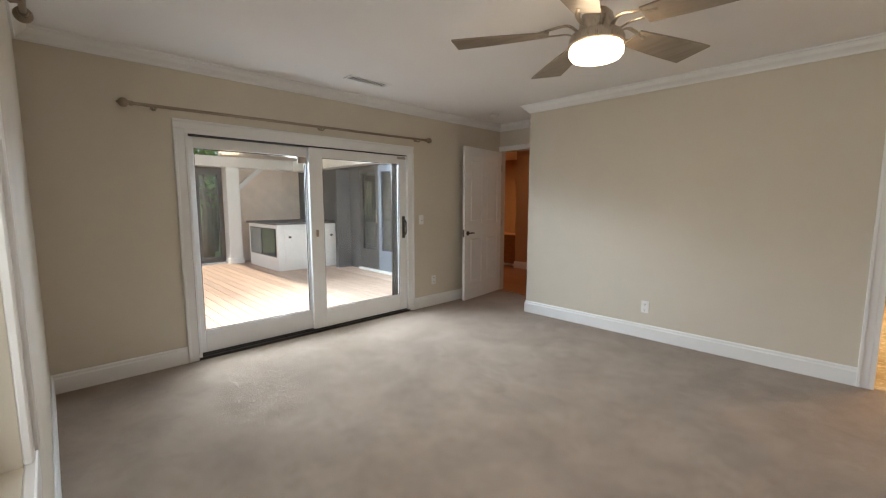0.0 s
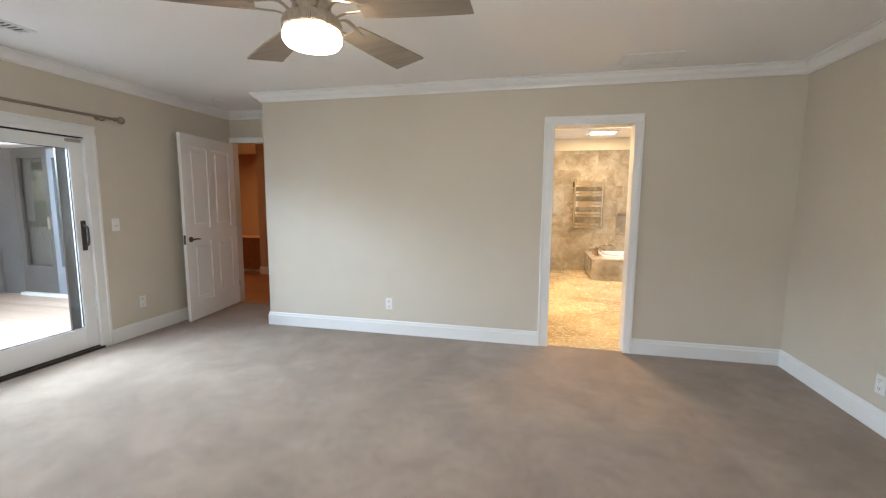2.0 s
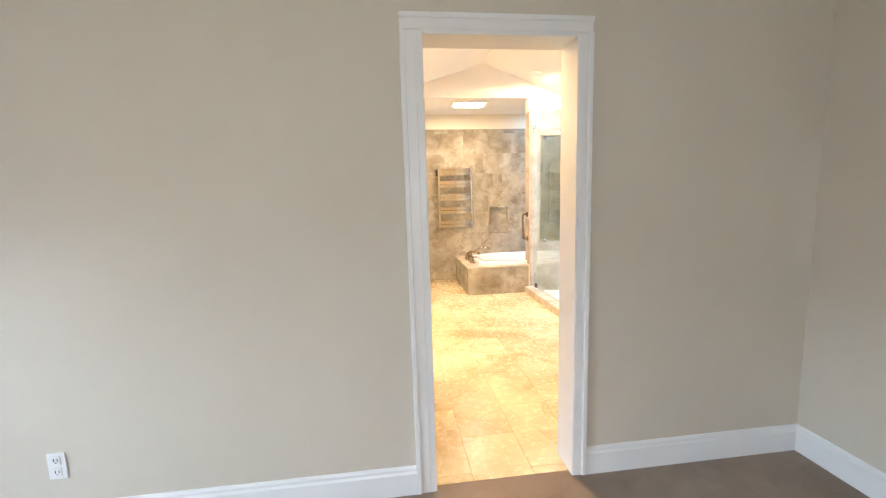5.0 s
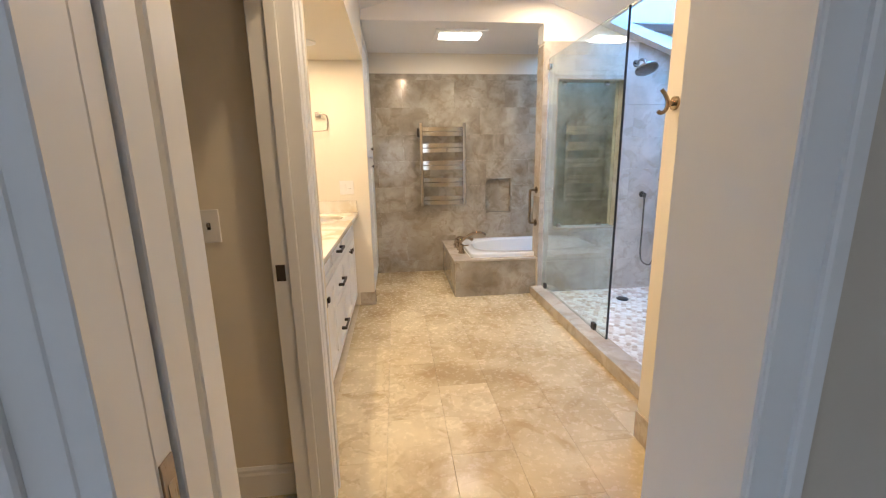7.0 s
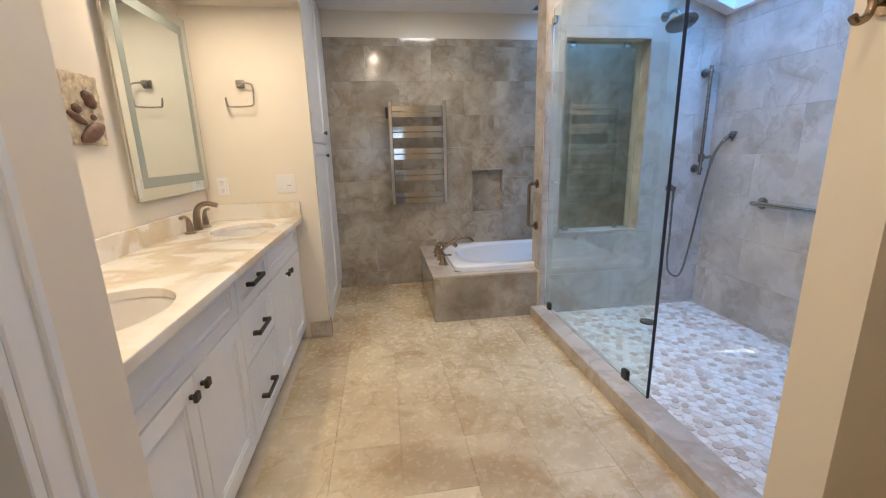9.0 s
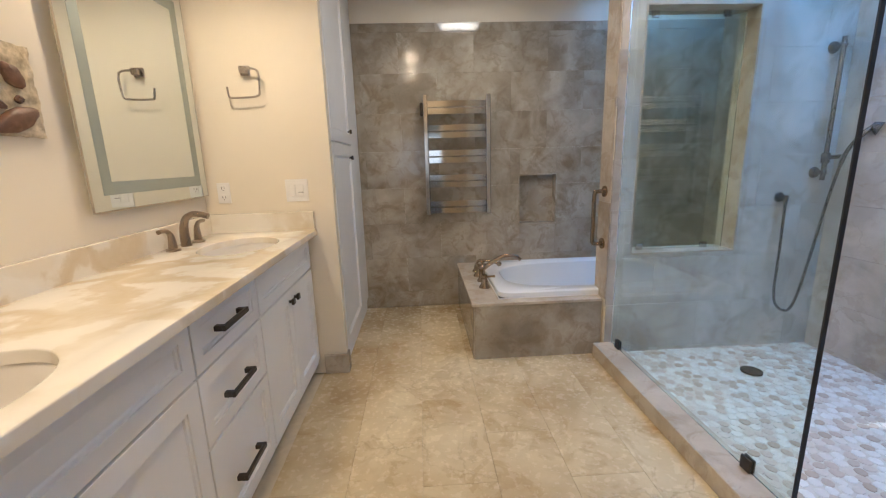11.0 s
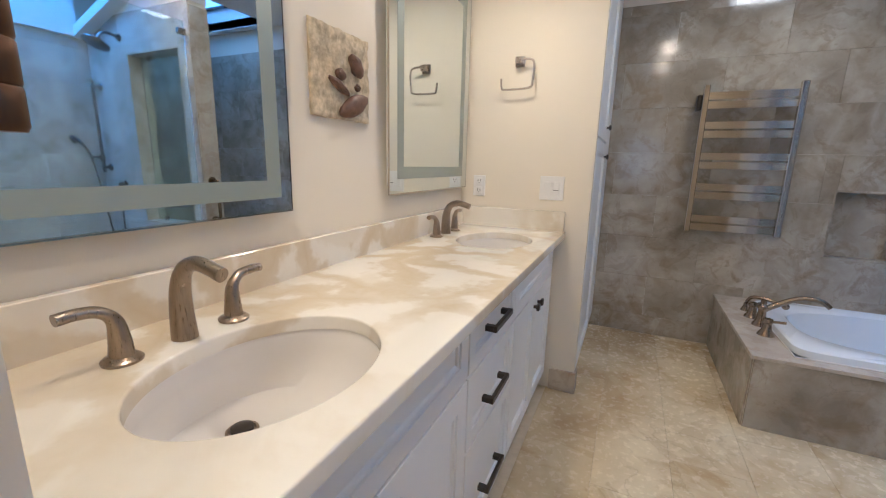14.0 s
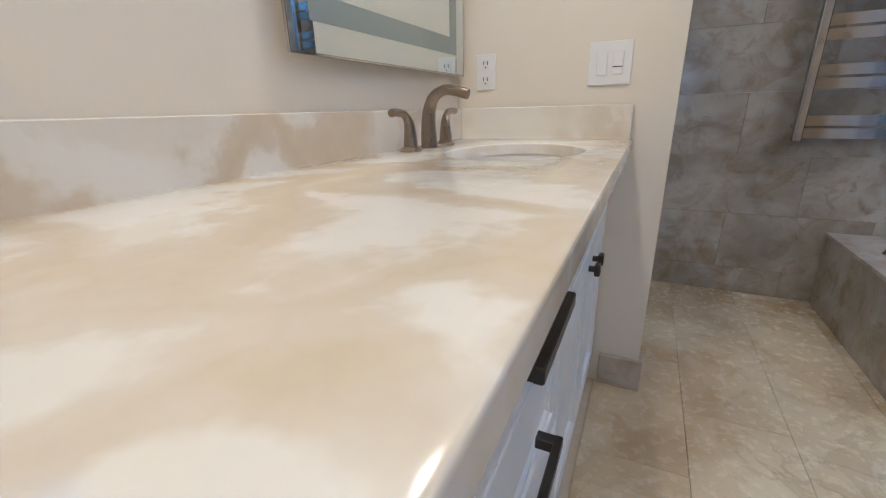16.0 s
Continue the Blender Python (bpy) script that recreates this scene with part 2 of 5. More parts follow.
M_PEBGROUT = plain("pebble_grout", (0.66, 0.62, 0.55), 0.9, var=0.06, scale=20)
M_PEB, M_PEBJ = pebble_mat("object"), pebble_mat("island")
M_COUNTER = counter_marble()
M_PORC = plain("porcelain", (0.78, 0.75, 0.71), 0.08, var=0.01)
M_TUB = plain("tub_acrylic", (0.82, 0.84, 0.86), 0.12, var=0.01)
M_NICKEL = brushed("brushed_nickel", (0.52, 0.46, 0.39))
M_GUN = brushed("aged_nickel", (0.30, 0.28, 0.26), 0.25)
M_BRONZE = brushed("champagne_bronze", (0.37, 0.305, 0.235), 0.29)
M_COPPER = brushed("warm_bronze", (0.13, 0.075, 0.045), 0.42)
M_ABRONZE = brushed("antique_bronze", (0.34, 0.26, 0.175), 0.22)
M_DARK = plain("dark_bronze", (0.075, 0.066, 0.06), 0.38, 0.85, var=0.15, scale=40)
M_CHROME = brushed("polished_steel", (0.60, 0.56, 0.50), 0.075, (3, 160, 160))
M_BLACK = plain("black_rubber", (0.02, 0.02, 0.022), 0.6)
# near-black colour that stands for the shade inside slots and gaps
M_SLOT = plain("dark_slot", (0.03, 0.028, 0.026), 0.8)
M_MIRROR = plain("mirror_silver", (0.74, 0.80, 0.83), 0.015, 1.0, var=0.003)
M_FROST = plain("frosted_glass_band", (0.33, 0.37, 0.34), 0.42, 0.35, var=0.02)
M_GLASS = glassy("clear_glass", (0.96, 0.985, 0.975))
M_GLASSG = glassy("green_edge_glass", (0.86, 0.96, 0.92))
# the sky's blue light is put into this glass colour
M_SKYGLASS = glassy("tinted_skylight_glass", (0.42, 0.62, 0.90))
M_PLATE = plain("white_plastic", (0.80, 0.79, 0.77), 0.35, var=0.01)
M_BLADE = wood("fan_blade_wood", (0.20, 0.165, 0.13), (0.30, 0.25, 0.20), 0.4, 0)
M_BOWL = glow("lit_opal_glass", (1.0, 0.80, 0.55), 22.0)
M_LAMP = glow("lit_lens", (1.0, 0.84, 0.62), 14.0)
M_WOODF = wood("hall_wood", (0.26, 0.10, 0.035), (0.40, 0.18, 0.07), 0.28, 1)
M_BLUEDOOR = plain("grey_blue_paint", (0.21, 0.235, 0.275), 0.5, var=0.05)
M_HALL = plain("hall_paint", (0.52, 0.33, 0.19), 0.7, var=0.03)
M_DECK = wood("deck_wood", (0.44, 0.315, 0.24), (0.55, 0.41, 0.32), 0.6, 0)
M_STUCCO = plain("stucco_taupe", (0.80, 0.69, 0.61), 0.85, var=0.08, scale=4, bump=0.3, bscale=60)
M_FENCE = plain("grey_siding", (0.13, 0.13, 0.135), 0.8, var=0.15, scale=8)
M_DKFRAME = plain("dark_door_frame", (0.09, 0.085, 0.08), 0.5, var=0.1)
M_TREE = plain("leaves", (0.10, 0.19, 0.045), 0.55, var=0.35, scale=3)
M_BARK = plain("bark", (0.12, 0.09, 0.065), 0.9, var=0.3, scale=10)
M_GROUND = plain("lawn", (0.09, 0.13, 0.045), 0.95, var=0.3, scale=2)
M_ROOF = plain("roof_felt", (0.12, 0.115, 0.11), 0.9, var=0.2)
M_PLAQUE = plain("plaque_sand_stone", (0.52, 0.44, 0.30), 0.85, var=0.40, scale=38, bump=0.9, bscale=70)
M_PLEAF = plain("plaque_dark_shell", (0.14, 0.075, 0.045), 0.5, var=0.4, scale=30)


# ---- helpers ----
def part(name, bm, mat, parent=None, label="", smooth=False, kind=""):
    me = bpy.data.meshes.new(name)
    bmesh.ops.recalc_face_normals(bm, faces=bm.faces)
    if smooth:
        for f in bm.faces:
            f.smooth = True
    bm.to_mesh(me)
    bm.free()
    me.materials.append(mat)
    if smooth:
        me.set_sharp_from_angle(angle=radians(40))
    ob = new(name, me)
    if parent is not None:
        adopt(ob, parent)
    tagged(ob, label, "", "", kind)
    return ob


def base_of(ob):
    p = ob
    while p.parent:
        p = p.parent
    return Matrix.Translation(p.location)


def adopt(ob, parent):
    """A child whose mesh is given in the world's coordinates."""
    ob.parent = parent
    if parent.parent is None:
        ob.matrix_parent_inverse = Matrix.Translation(-Vector(parent.location))


def thing(name, at, label, category, group="", kind=""):
    ob = new(name)
    ob.empty_display_size = 0.1
    ob.location = at
    return tagged(ob, label, category, group, kind)


def box(bm, a, b, bevel=0.0, seg=1):
    lo = Vector([min(p, q) for p, q in zip(a, b)])
    hi = Vector([max(p, q) for p, q in zip(a, b)])
    r = bmesh.ops.create_cube(bm, size=1.0, matrix=Matrix.LocRotScale((lo + hi) / 2, None, hi - lo))
    if bevel:
        es = list({e for v in r["verts"] for e in v.link_edges})
        bmesh.ops.bevel(bm, geom=es, offset=bevel, segments=seg, affect="EDGES", profile=0.5)
    return bm


def boxes(*ab, bevel=0.0, seg=1):
    bm = bmesh.new()
    for a, b in ab:
        box(bm, a, b, bevel, seg)
    return bm


def cyl(bm, p0, p1, r0, r1=None, seg=20, caps=True):
    p0, p1 = Vector(p0), Vector(p1)
    d = p1 - p0
    m = Matrix.Translation((p0 + p1) / 2) @ d.to_track_quat("Z", "Y").to_matrix().to_4x4()
    bmesh.ops.create_cone(bm, cap_ends=caps, segments=seg, radius1=r0, radius2=r0 if r1 is None else r1, depth=d.length, matrix=m)
    return bm


def tube(bm, pts, radii, seg=12, flat=1.0):
    """A round or flattened tube along points; radii is a number or one for each point."""
    pts = [Vector(p) for p in pts]
    if isinstance(radii, (int, float)):
        radii = [radii] * len(pts)
    rings, ref = [], None
    for i, p in enumerate(pts):
        d = (pts[min(i + 1, len(pts) - 1)] - pts[max(i - 1, 0)]).normalized()
        if ref is None:
            ref = Vector((0, 0, 1)) if abs(d.z) < 0.9 else Vector((0, 1, 0))
        u = (ref - d * ref.dot(d)).normalized()
        ref = u
        w = d.cross(u)
        rings.append([bm.verts.new(p + (u * math.cos(a) * flat + w * math.sin(a)) * radii[i]) for a in [2 * math.pi * k / seg for k in range(seg)]])
    for a, b in zip(rings, rings[1:]):
        for k in range(seg):
            bm.faces.new((a[k], a[(k + 1) % seg], b[(k + 1) % seg], b[k]))
    bm.faces.new(rings[0])
    bm.faces.new(rings[-1])
    return bm


def lathe(bm, profile, at, seg=28, sx=1.0, sy=1.0, axis="Z"):
    rings = []
    for r, z in profile:
        ring = []
        for k in range(seg):
            a = 2 * math.pi * k / seg
            v = Vector((r * math.cos(a) * sx, r * math.sin(a) * sy, z))
            if axis == "X":
                v = Vector((v.z, v.x, v.y))
            elif axis == "Y":
                v = Vector((v.x, v.z, v.y))
            ring.append(bm.verts.new(v + Vector(at)))
        rings.append(ring)
    for a, b in zip(rings, rings[1:]):
        for k in range(seg):
            bm.faces.new((a[k], a[(k + 1) % seg], b[(k + 1) % seg], b[k]))
    bm.faces.new(rings[0])
    bm.faces.new(rings[-1])
    return bm


def curve_pts(ctrl, n=8):
    """A smooth line through control points."""
    p = [Vector(c) for c in ctrl]
    p = [2 * p[0] - p[1]] + p + [2 * p[-1] - p[-2]]
    out = []
    for i in range(1, len(p) - 2):
        for k in range(n):
            t = k / n
            a, b, c, d = p[i - 1 : i + 3]
            out.append(0.5 * ((2 * b) + (c - a) * t + (2 * a - 5 * b + 4 * c - d) * t * t + (3 * b - a - 3 * c + d) * t ** 3))
    return out + [p[-2]]


def sweep(bm, profile, path):
    """A moulding: profile of (out, up) swept along a level path; out is to the path's right, corners are mitred."""
    path = [Vector(p) for p in path]
    rings = []
    for i, p in enumerate(path):
        n = []
        for a, b in ((i - 1, i), (i, i + 1)):
            if a >= 0 and b < len(path):
                d = (path[b] - path[a]).normalized()
                n.append(Vector((d.y, -d.x, 0)))
        o = n[0] if len(n) == 1 else (n[0] + n[1]) / (1 + n[0].dot(n[1]))
        rings.append([bm.verts.new(p + o * u + Vector((0, 0, v))) for u, v in profile])
    for a, b in zip(rings, rings[1:]):
        for k in range(len(profile)):
            q = (k + 1) % len(profile)
            bm.faces.new((a[k], a[q], b[q], b[k]))
    bm.faces.new(rings[0])
    bm.faces.new(rings[-1])
    return bm


def wall(name, a, b, mat, holes=(), label=""):
    """A wall slab from corner a to corner b; holes: (u0, u1, z0, z1) along its longer side."""
    ax = 0 if abs(b[0] - a[0]) > abs(b[1] - a[1]) else 1
    bm = bmesh.new()
    us = sorted({a[ax], b[ax], *[h[0] for h in holes], *[h[1] for h in holes]})
    for u0, u1 in zip(us, us[1:]):
        cuts = sorted([(h[2], h[3]) for h in holes if h[0] <= u0 + 1e-6 and h[1] >= u1 - 1e-6])
        z = a[2]
        for z0, z1 in cuts + [(b[2], b[2])]:
            if z0 - z > 1e-4:
                p, q = list(a), list(b)
                p[ax], q[ax], p[2], q[2] = u0, u1, z, z0
                box(bm, p, q)
            z = z1
    bmesh.ops.remove_doubles(bm, verts=bm.verts, dist=1e-5)
    return tagged(part(name, bm, mat), label or "painted plaster wall", "wall", "", "structure")


def bevelled_mesh(name, sx, sy, sz, bev, mat):
    """One shared mesh for alike pieces, its origin at the middle of its back face (z = 0)."""
    bm = bmesh.new()
    x, y, c = sx / 2, sy / 2, bev
    lo = [bm.verts.new(p) for p in ((-x, -y, 0), (x, -y, 0), (x, y, 0), (-x, y, 0))]
    mi = [bm.verts.new((v.co.x, v.co.y, sz - c)) for v in lo]
    hi = [bm.verts.new((v.co.x * (1 - c / x), v.co.y * (1 - c / y), sz)) for v in lo]
    for p, q in ((lo, mi), (mi, hi)):
        for k in range(4):
            bm.faces.new((p[k], p[(k + 1) % 4], q[(k + 1) % 4], q[k]))
    bm.faces.new(hi)
    bmesh.ops.recalc_face_normals(bm, faces=bm.faces)
    me = bpy.data.meshes.new(name)
    bm.to_mesh(me)
    bm.free()
    me.materials.append(mat)
    return me


TILE_MESH = {}


def lay_tiles(parent, name, origin, uax, vax, w, h, tw, th, mat, thick=0.008, gap=0.0008, shift=0.5, u_off=0.0, v_off=0.0, skip=()):
    """Tiles in running bond over a rectangle, cut at its edges; u and v are its sides, the normal is u x v."""
    U, V = Vector(uax), Vector(vax)
    N = U.cross(V)
    rot = Matrix((U, V, N)).transposed().to_4x4()
    v, row = -v_off, 0
    while v < h - 1e-3:
        u = -u_off - (tw * shift if row % 2 else 0)
        while u < w - 1e-3:
            u0, u1, v0, v1 = max(u, 0), min(u + tw, w), max(v, 0), min(v + th, h)
            pieces = [(u0, u1, v0, v1)]
            for a, b, c, d in skip:
                nxt = []
                for p0, p1, q0, q1 in pieces:
                    if p1 <= a or p0 >= b or q1 <= c or q0 >= d:
                        nxt.append((p0, p1, q0, q1))
                        continue
                    if p0 < a: nxt.append((p0, a, q0, q1))
                    if p1 > b: nxt.append((b, p1, q0, q1))
                    m0, m1 = max(p0, a), min(p1, b)
                    if q0 < c: nxt.append((m0, m1, q0, c))
                    if q1 > d: nxt.append((m0, m1, d, q1))
                pieces = nxt
            for p0, p1, q0, q1 in pieces:
                if p1 - p0 > 0.015 and q1 - q0 > 0.015:
                    key = (round(p1 - p0 - gap, 3), round(q1 - q0 - gap, 3), thick, mat.name)
                    if key not in TILE_MESH:
                        TILE_MESH[key] = bevelled_mesh("tile", key[0], key[1], thick, 0.0006, mat)
                    ob = new("tile", TILE_MESH[key])
                    adopt(ob, parent)
                    ob.matrix_basis = Matrix.Translation(Vector(origin) + U * (p0 + p1) / 2 + V * (q0 + q1) / 2) @ rot
            u += tw
        v += th
        row += 1


def vault(x):
    return 2.98 - (0.32 if x < 1.75 else 0.36) * abs(x - 1.75)


def st(ob, label, category="", kind="structure"):
    return tagged(ob, label, category or ob.name.split("_")[0], "", kind)


# ---- bedroom shell ----
CEIL = 2.43
carpet = bmesh.new()
box(carpet, (-3.27, -4.22, -0.10), (2.58, 0.0, 0.0))
box(carpet, (-3.27, 0.0, -0.10), (-2.25, 0.72, 0.0))
box(carpet, (0.66, 0.0, -0.10), (1.39, 0.03, 0.0))
st(part("floor_bedroom", carpet, M_CARPET), "beige cut-pile carpet with trodden patches", "carpet")
wall("wall_north", (-2.25, 0.0, 0.0), (2.70, 0.15, 3.2), M_WALL, [(0.640, 1.372, 0.0, 2.04)], "greige painted wall with the bathroom doorway")
wall("wall_return", (-2.25, 0.15, 0.0), (-2.13, 0.74, CEIL), M_WALL)
wall("wall_entry", (-3.39, 0.74, 0.0), (-2.13, 0.86, 2.6), M_WALL, [(-3.255, -2.30, 0.0, 2.06)], "greige painted wall with the hall doorway")
wall("wall_west", (-3.39, -4.34, 0.0), (-3.27, 0.74, 2.6), M_WALL, [(-3.29, -1.00, 0.0, 1.90)], "greige painted wall with a sliding patio door")
wall("wall_east", (2.58, -4.34, 0.0), (2.70, 0.0, 2.6), M_WALL)
wall("wall_south", (-3.27, -4.31, 0.0), (2.58, -4.19, 2.6), M_WALL, [(-0.45, 1.45, 0.86, 2.02)], "greige painted wall with a window")
cb = bmesh.new()
box(cb, (-3.27, -4.22, CEIL), (2.58, 0.0, CEIL + 0.1))
box(cb, (-3.27, 0.0, CEIL), (-2.25, 0.74, CEIL + 0.1))
st(part("ceiling_bedroom", cb, M_CEIL), "smooth white painted ceiling", "ceiling")

CROWN = [(0, -0.085), (0.012, -0.085), (0.016, -0.070), (0.030, -0.058), (0.052, -0.044), (0.066, -0.026), (0.070, -0.014), (0.084, -0.012), (0.084, 0.0), (0, 0)]
BASE = [(0, 0), (0.016, 0), (0.016, 0.105), (0.011, 0.115), (0.011, 0.128), (0.005, 0.138), (0, 0.138)]
st(part("trim_crown", sweep(bmesh.new(), CROWN, [(-3.27, -4.19, CEIL), (-3.27, 0.74, CEIL), (-2.25, 0.74, CEIL), (-2.25, 0.0, CEIL), (2.58, 0.0, CEIL), (2.58, -4.19, CEIL), (-3.26, -4.19, CEIL)]), M_TRIM), "white crown moulding", "moulding")
for run in (
    [(-3.27, -4.19, 0), (-3.27, -3.37, 0)],
    [(-3.27, -0.92, 0), (-3.27, 0.74, 0), (-3.27, 0.74, 0)],
    [(-2.25, 0.72, 0), (-2.25, 0.0, 0), (0.598, 0.0, 0)],
    [(1.417, 0.0, 0), (2.58, 0.0, 0), (2.58, -4.19, 0), (-3.26, -4.19, 0)],
):
    run = [p for i, p in enumerate(run) if i == 0 or p != run[i - 1]]
    st(part("baseboard", sweep(bmesh.new(), BASE, run), M_TRIM), "tall white painted baseboard", "baseboard")


def casing(name, ax, plane, out, u0, u1, ztop, w=0.066, label="white moulded door casing", z0=0.0):
    """Door trim round an opening: two legs and a head with a raised outer band. ax: the axis along the wall."""
    t = thing(name, (0, 0, 0), label, "door trim", "", "structure")

    def bx(p, q, d):
        a, b = [0, 0, p[1]], [0, 0, q[1]]
        a[ax], b[ax] = p[0], q[0]
        a[1 - ax], b[1 - ax] = plane, plane + out * d
        return tuple(a), tuple(b)

    for nm, p, q, band in (
        ("casing_leg", (u0 - w, z0), (u0, ztop), ((u0 - w, z0), (u0 - w + 0.02, ztop))),
        ("casing_leg", (u1, z0), (u1 + w, ztop), ((u1 + w - 0.02, z0), (u1 + w, ztop))),
        ("casing_head", (u0 - w, ztop + 0.001), (u1 + w, ztop + w), ((u0 - w, ztop + w - 0.02), (u1 + w, ztop + w))),
    ):
        bm = bmesh.new()
        box(bm, *bx(p, q, 0.014), bevel=0.003)
        e = 0.001
        box(bm, *bx((band[0][0] - e, band[0][1]), (band[1][0] + e, band[1][1] + e), 0.022), bevel=0.003)
        part(nm, bm, M_TRIM, t)
    return t


casing("trim_bathroom_door", 0, 0.0, -1, 0.662, 1.352, 2.03, 0.064)
casing("trim_hall_door", 0, 0.74, -1, -3.255, -2.317, 2.06)
casing("trim_patio_door", 1, -3.27, 1, -3.29, -1.00, 1.90, 0.075, "white painted patio door casing")
# jamb lining of the bathroom doorway, with the pocket slot on one side
j = thing("door_frame_bathroom", (0, 0, 0), "white painted pocket door frame with a brass latch", "door frame", "", "structure")
part("jamb", boxes(((0.640, -0.012, 0), (0.690, 0.050, 2.03)), bevel=0.002), M_TRIM, j)
part("jamb", boxes(((0.640, 0.098, 0), (0.690, 0.156, 2.03)), bevel=0.002), M_TRIM, j)
part("casing_leg", boxes(((1.352, 0.1505, 0), (1.418, 0.172, 2.09)), bevel=0.003), M_TRIM, j)
part("jamb", boxes(((1.348, -0.012, 0), (1.372, 0.156, 2.03)), bevel=0.002), M_TRIM, j)
part("head_jamb", boxes(((0.691, -0.012, 2.015), (1.347, 0.156, 2.04)), bevel=0.002), M_TRIM, j)
part("slot", boxes(((0.640, 0.050, 0.0), (0.644, 0.098, 2.03))), M_SLOT, j)
pd = part("pocket_door_edge", boxes(((0.646, 0.057, 0.012), (0.685, 0.091, 2.01)), bevel=0.002), M_DOOR, j)
part("edge_pull", boxes(((0.6845, 0.061, 0.915), (0.6875, 0.087, 1.035)), ((0.6875, 0.067, 0.945), (0.6885, 0.081, 1.005)), bevel=0.0005), M_BRONZE, pd, "bronze pocket door latch")


def outlet(name, ax, plane, out, u, z, label, kind="outlet", w=0.07, h=0.115):
    t = thing(name, (0, 0, 0), label, kind)

    def bx(u0, z0, u1, z1, d0, d1):
        a, b = [0, 0, z0], [0, 0, z1]
        a[ax], b[ax] = u0, u1
        a[1 - ax], b[1 - ax] = plane + out * d0, plane + out * d1
        return tuple(a), tuple(b)

    part("cover_plate", boxes(bx(u - w / 2, z - h / 2, u + w / 2, z + h / 2, 0, 0.006), bevel=0.002), M_PLATE, t)
    if kind == "outlet":
        for dz in (-0.026, 0.026):
            f = part("socket", boxes(bx(u - 0.017, z + dz - 0.019, u + 0.017, z + dz + 0.019, 0.005, 0.009), bevel=0.002), M_PLATE, t)
            for du in (-0.007, 0.007):
                part("slot", boxes(bx(u + du - 0.0014, z + dz - 0.003, u + du + 0.0014, z + dz + 0.009, 0.008, 0.0096)), M_SLOT, f)
            part("slot", boxes(bx(u - 0.0025, z + dz - 0.012, u + 0.0025, z + dz - 0.008, 0.008, 0.0096)), M_SLOT, f)
    elif kind == "light switch":
        n = max(1, round(w / 0.06)) if w > 0.1 else 1
        for i in range(n):
            c = u + (i - (n - 1) / 2) * 0.046
            part("rocker", boxes(bx(c - 0.016, z - 0.033, c + 0.016, z + 0.033, 0.005, 0.010), bevel=0.002), M_PLATE, t)
            part("rocker_gap", boxes(bx(c - 0.014, z - 0.012, c + 0.014, z - 0.009, 0.009, 0.0108)), M_SLOT if i == n - 1 else M_PLATE, t)
    else:
        part("toggle_slot", boxes(bx(u - 0.006, z - 0.013, u + 0.006, z + 0.013, 0.006, 0.0075), bevel=0.0005), M_SLOT, t)
        part("toggle", boxes(bx(u - 0.004, z - 0.002, u + 0.004, z + 0.011, 0.006, 0.018), bevel=0.001), M_BRONZE, t, "bronze toggle")
    return t


outlet("wall_outlet", 0, 0.0, -1, -0.877, 0.311, "white duplex outlet on the greige wall")
outlet("wall_outlet", 1, 2.58, -1, -1.005, 0.283, "white duplex outlet low on the bedroom wall")
outlet("wall_outlet", 1, -3.27, 1, -0.595, 0.331, "white duplex outlet beside the patio door")
outlet("wall_switch", 1, -3.27, 1, -0.80, 1.11, "white light switch beside the patio door", "light switch")

# ---- hall door, open ----
d = thing("hall_door", (-3.20, 0.72, 0.0), "white four-panel interior door standing open", "door")
LEAF = 0.915
hx, hy = -3.235, 0.715
ang = math.atan2(-0.2 - 0.725, -3.115 - hx)
DM = Matrix.Translation((hx, hy, 0.015)) @ Matrix.Rotation(ang, 4, "Z")


def turned(bm, m):
    bmesh.ops.transform(bm, matrix=m, verts=bm.verts)
    return bm


lv = bmesh.new()
th = 0.035
for a, b in (((0, 0), (0.11, 2.03)), ((LEAF - 0.11, 0), (LEAF, 2.03)), ((0.11, 0), (LEAF - 0.11, 0.20)), ((0.11, 1.90), (LEAF - 0.11, 2.03)), ((0.11, 0.86), (LEAF - 0.11, 1.02)), ((LEAF / 2 - 0.05, 0.20), (LEAF / 2 + 0.05, 0.86)), ((LEAF / 2 - 0.05, 1.02), (LEAF / 2 + 0.05, 1.90))):
    box(lv, (a[0], -th / 2, a[1]), (b[0], th / 2, b[1]))
part("stiles_and_rails", turned(lv, DM), M_DOOR, d)
for u0, u1 in ((0.11, LEAF / 2 - 0.05), (LEAF / 2 + 0.05, LEAF - 0.11)):
    for z0, z1 in ((0.20, 0.86), (1.02, 1.90)):
        pb = bmesh.new()
        box(pb, (u0, -0.008, z0), (u1, 0.008, z1))
        box(pb, (u0 + 0.045, -0.014, z0 + 0.045), (u1 - 0.045, 0.014, z1 - 0.045), bevel=0.006)
        part("panel", turned(pb, DM), M_DOOR, d)
for s in (1, -1):
    hb = bmesh.new()
    cyl(hb, (LEAF - 0.065, s * 0.017, 0.90), (LEAF - 0.065, s * 0.027, 0.90), 0.03)
    cyl(hb, (LEAF - 0.065, s * 0.027, 0.90), (LEAF - 0.065, s * 0.055, 0.90), 0.010)
    tube(hb, [(LEAF - 0.06, s * 0.055, 0.90), (LEAF - 0.12, s * 0.056, 0.903), (LEAF - 0.18, s * 0.050, 0.898)], [0.011, 0.010, 0.007])
    part("lever_handle", turned(hb, DM), M_DARK, d, "dark bronze lever handle", smooth=True)
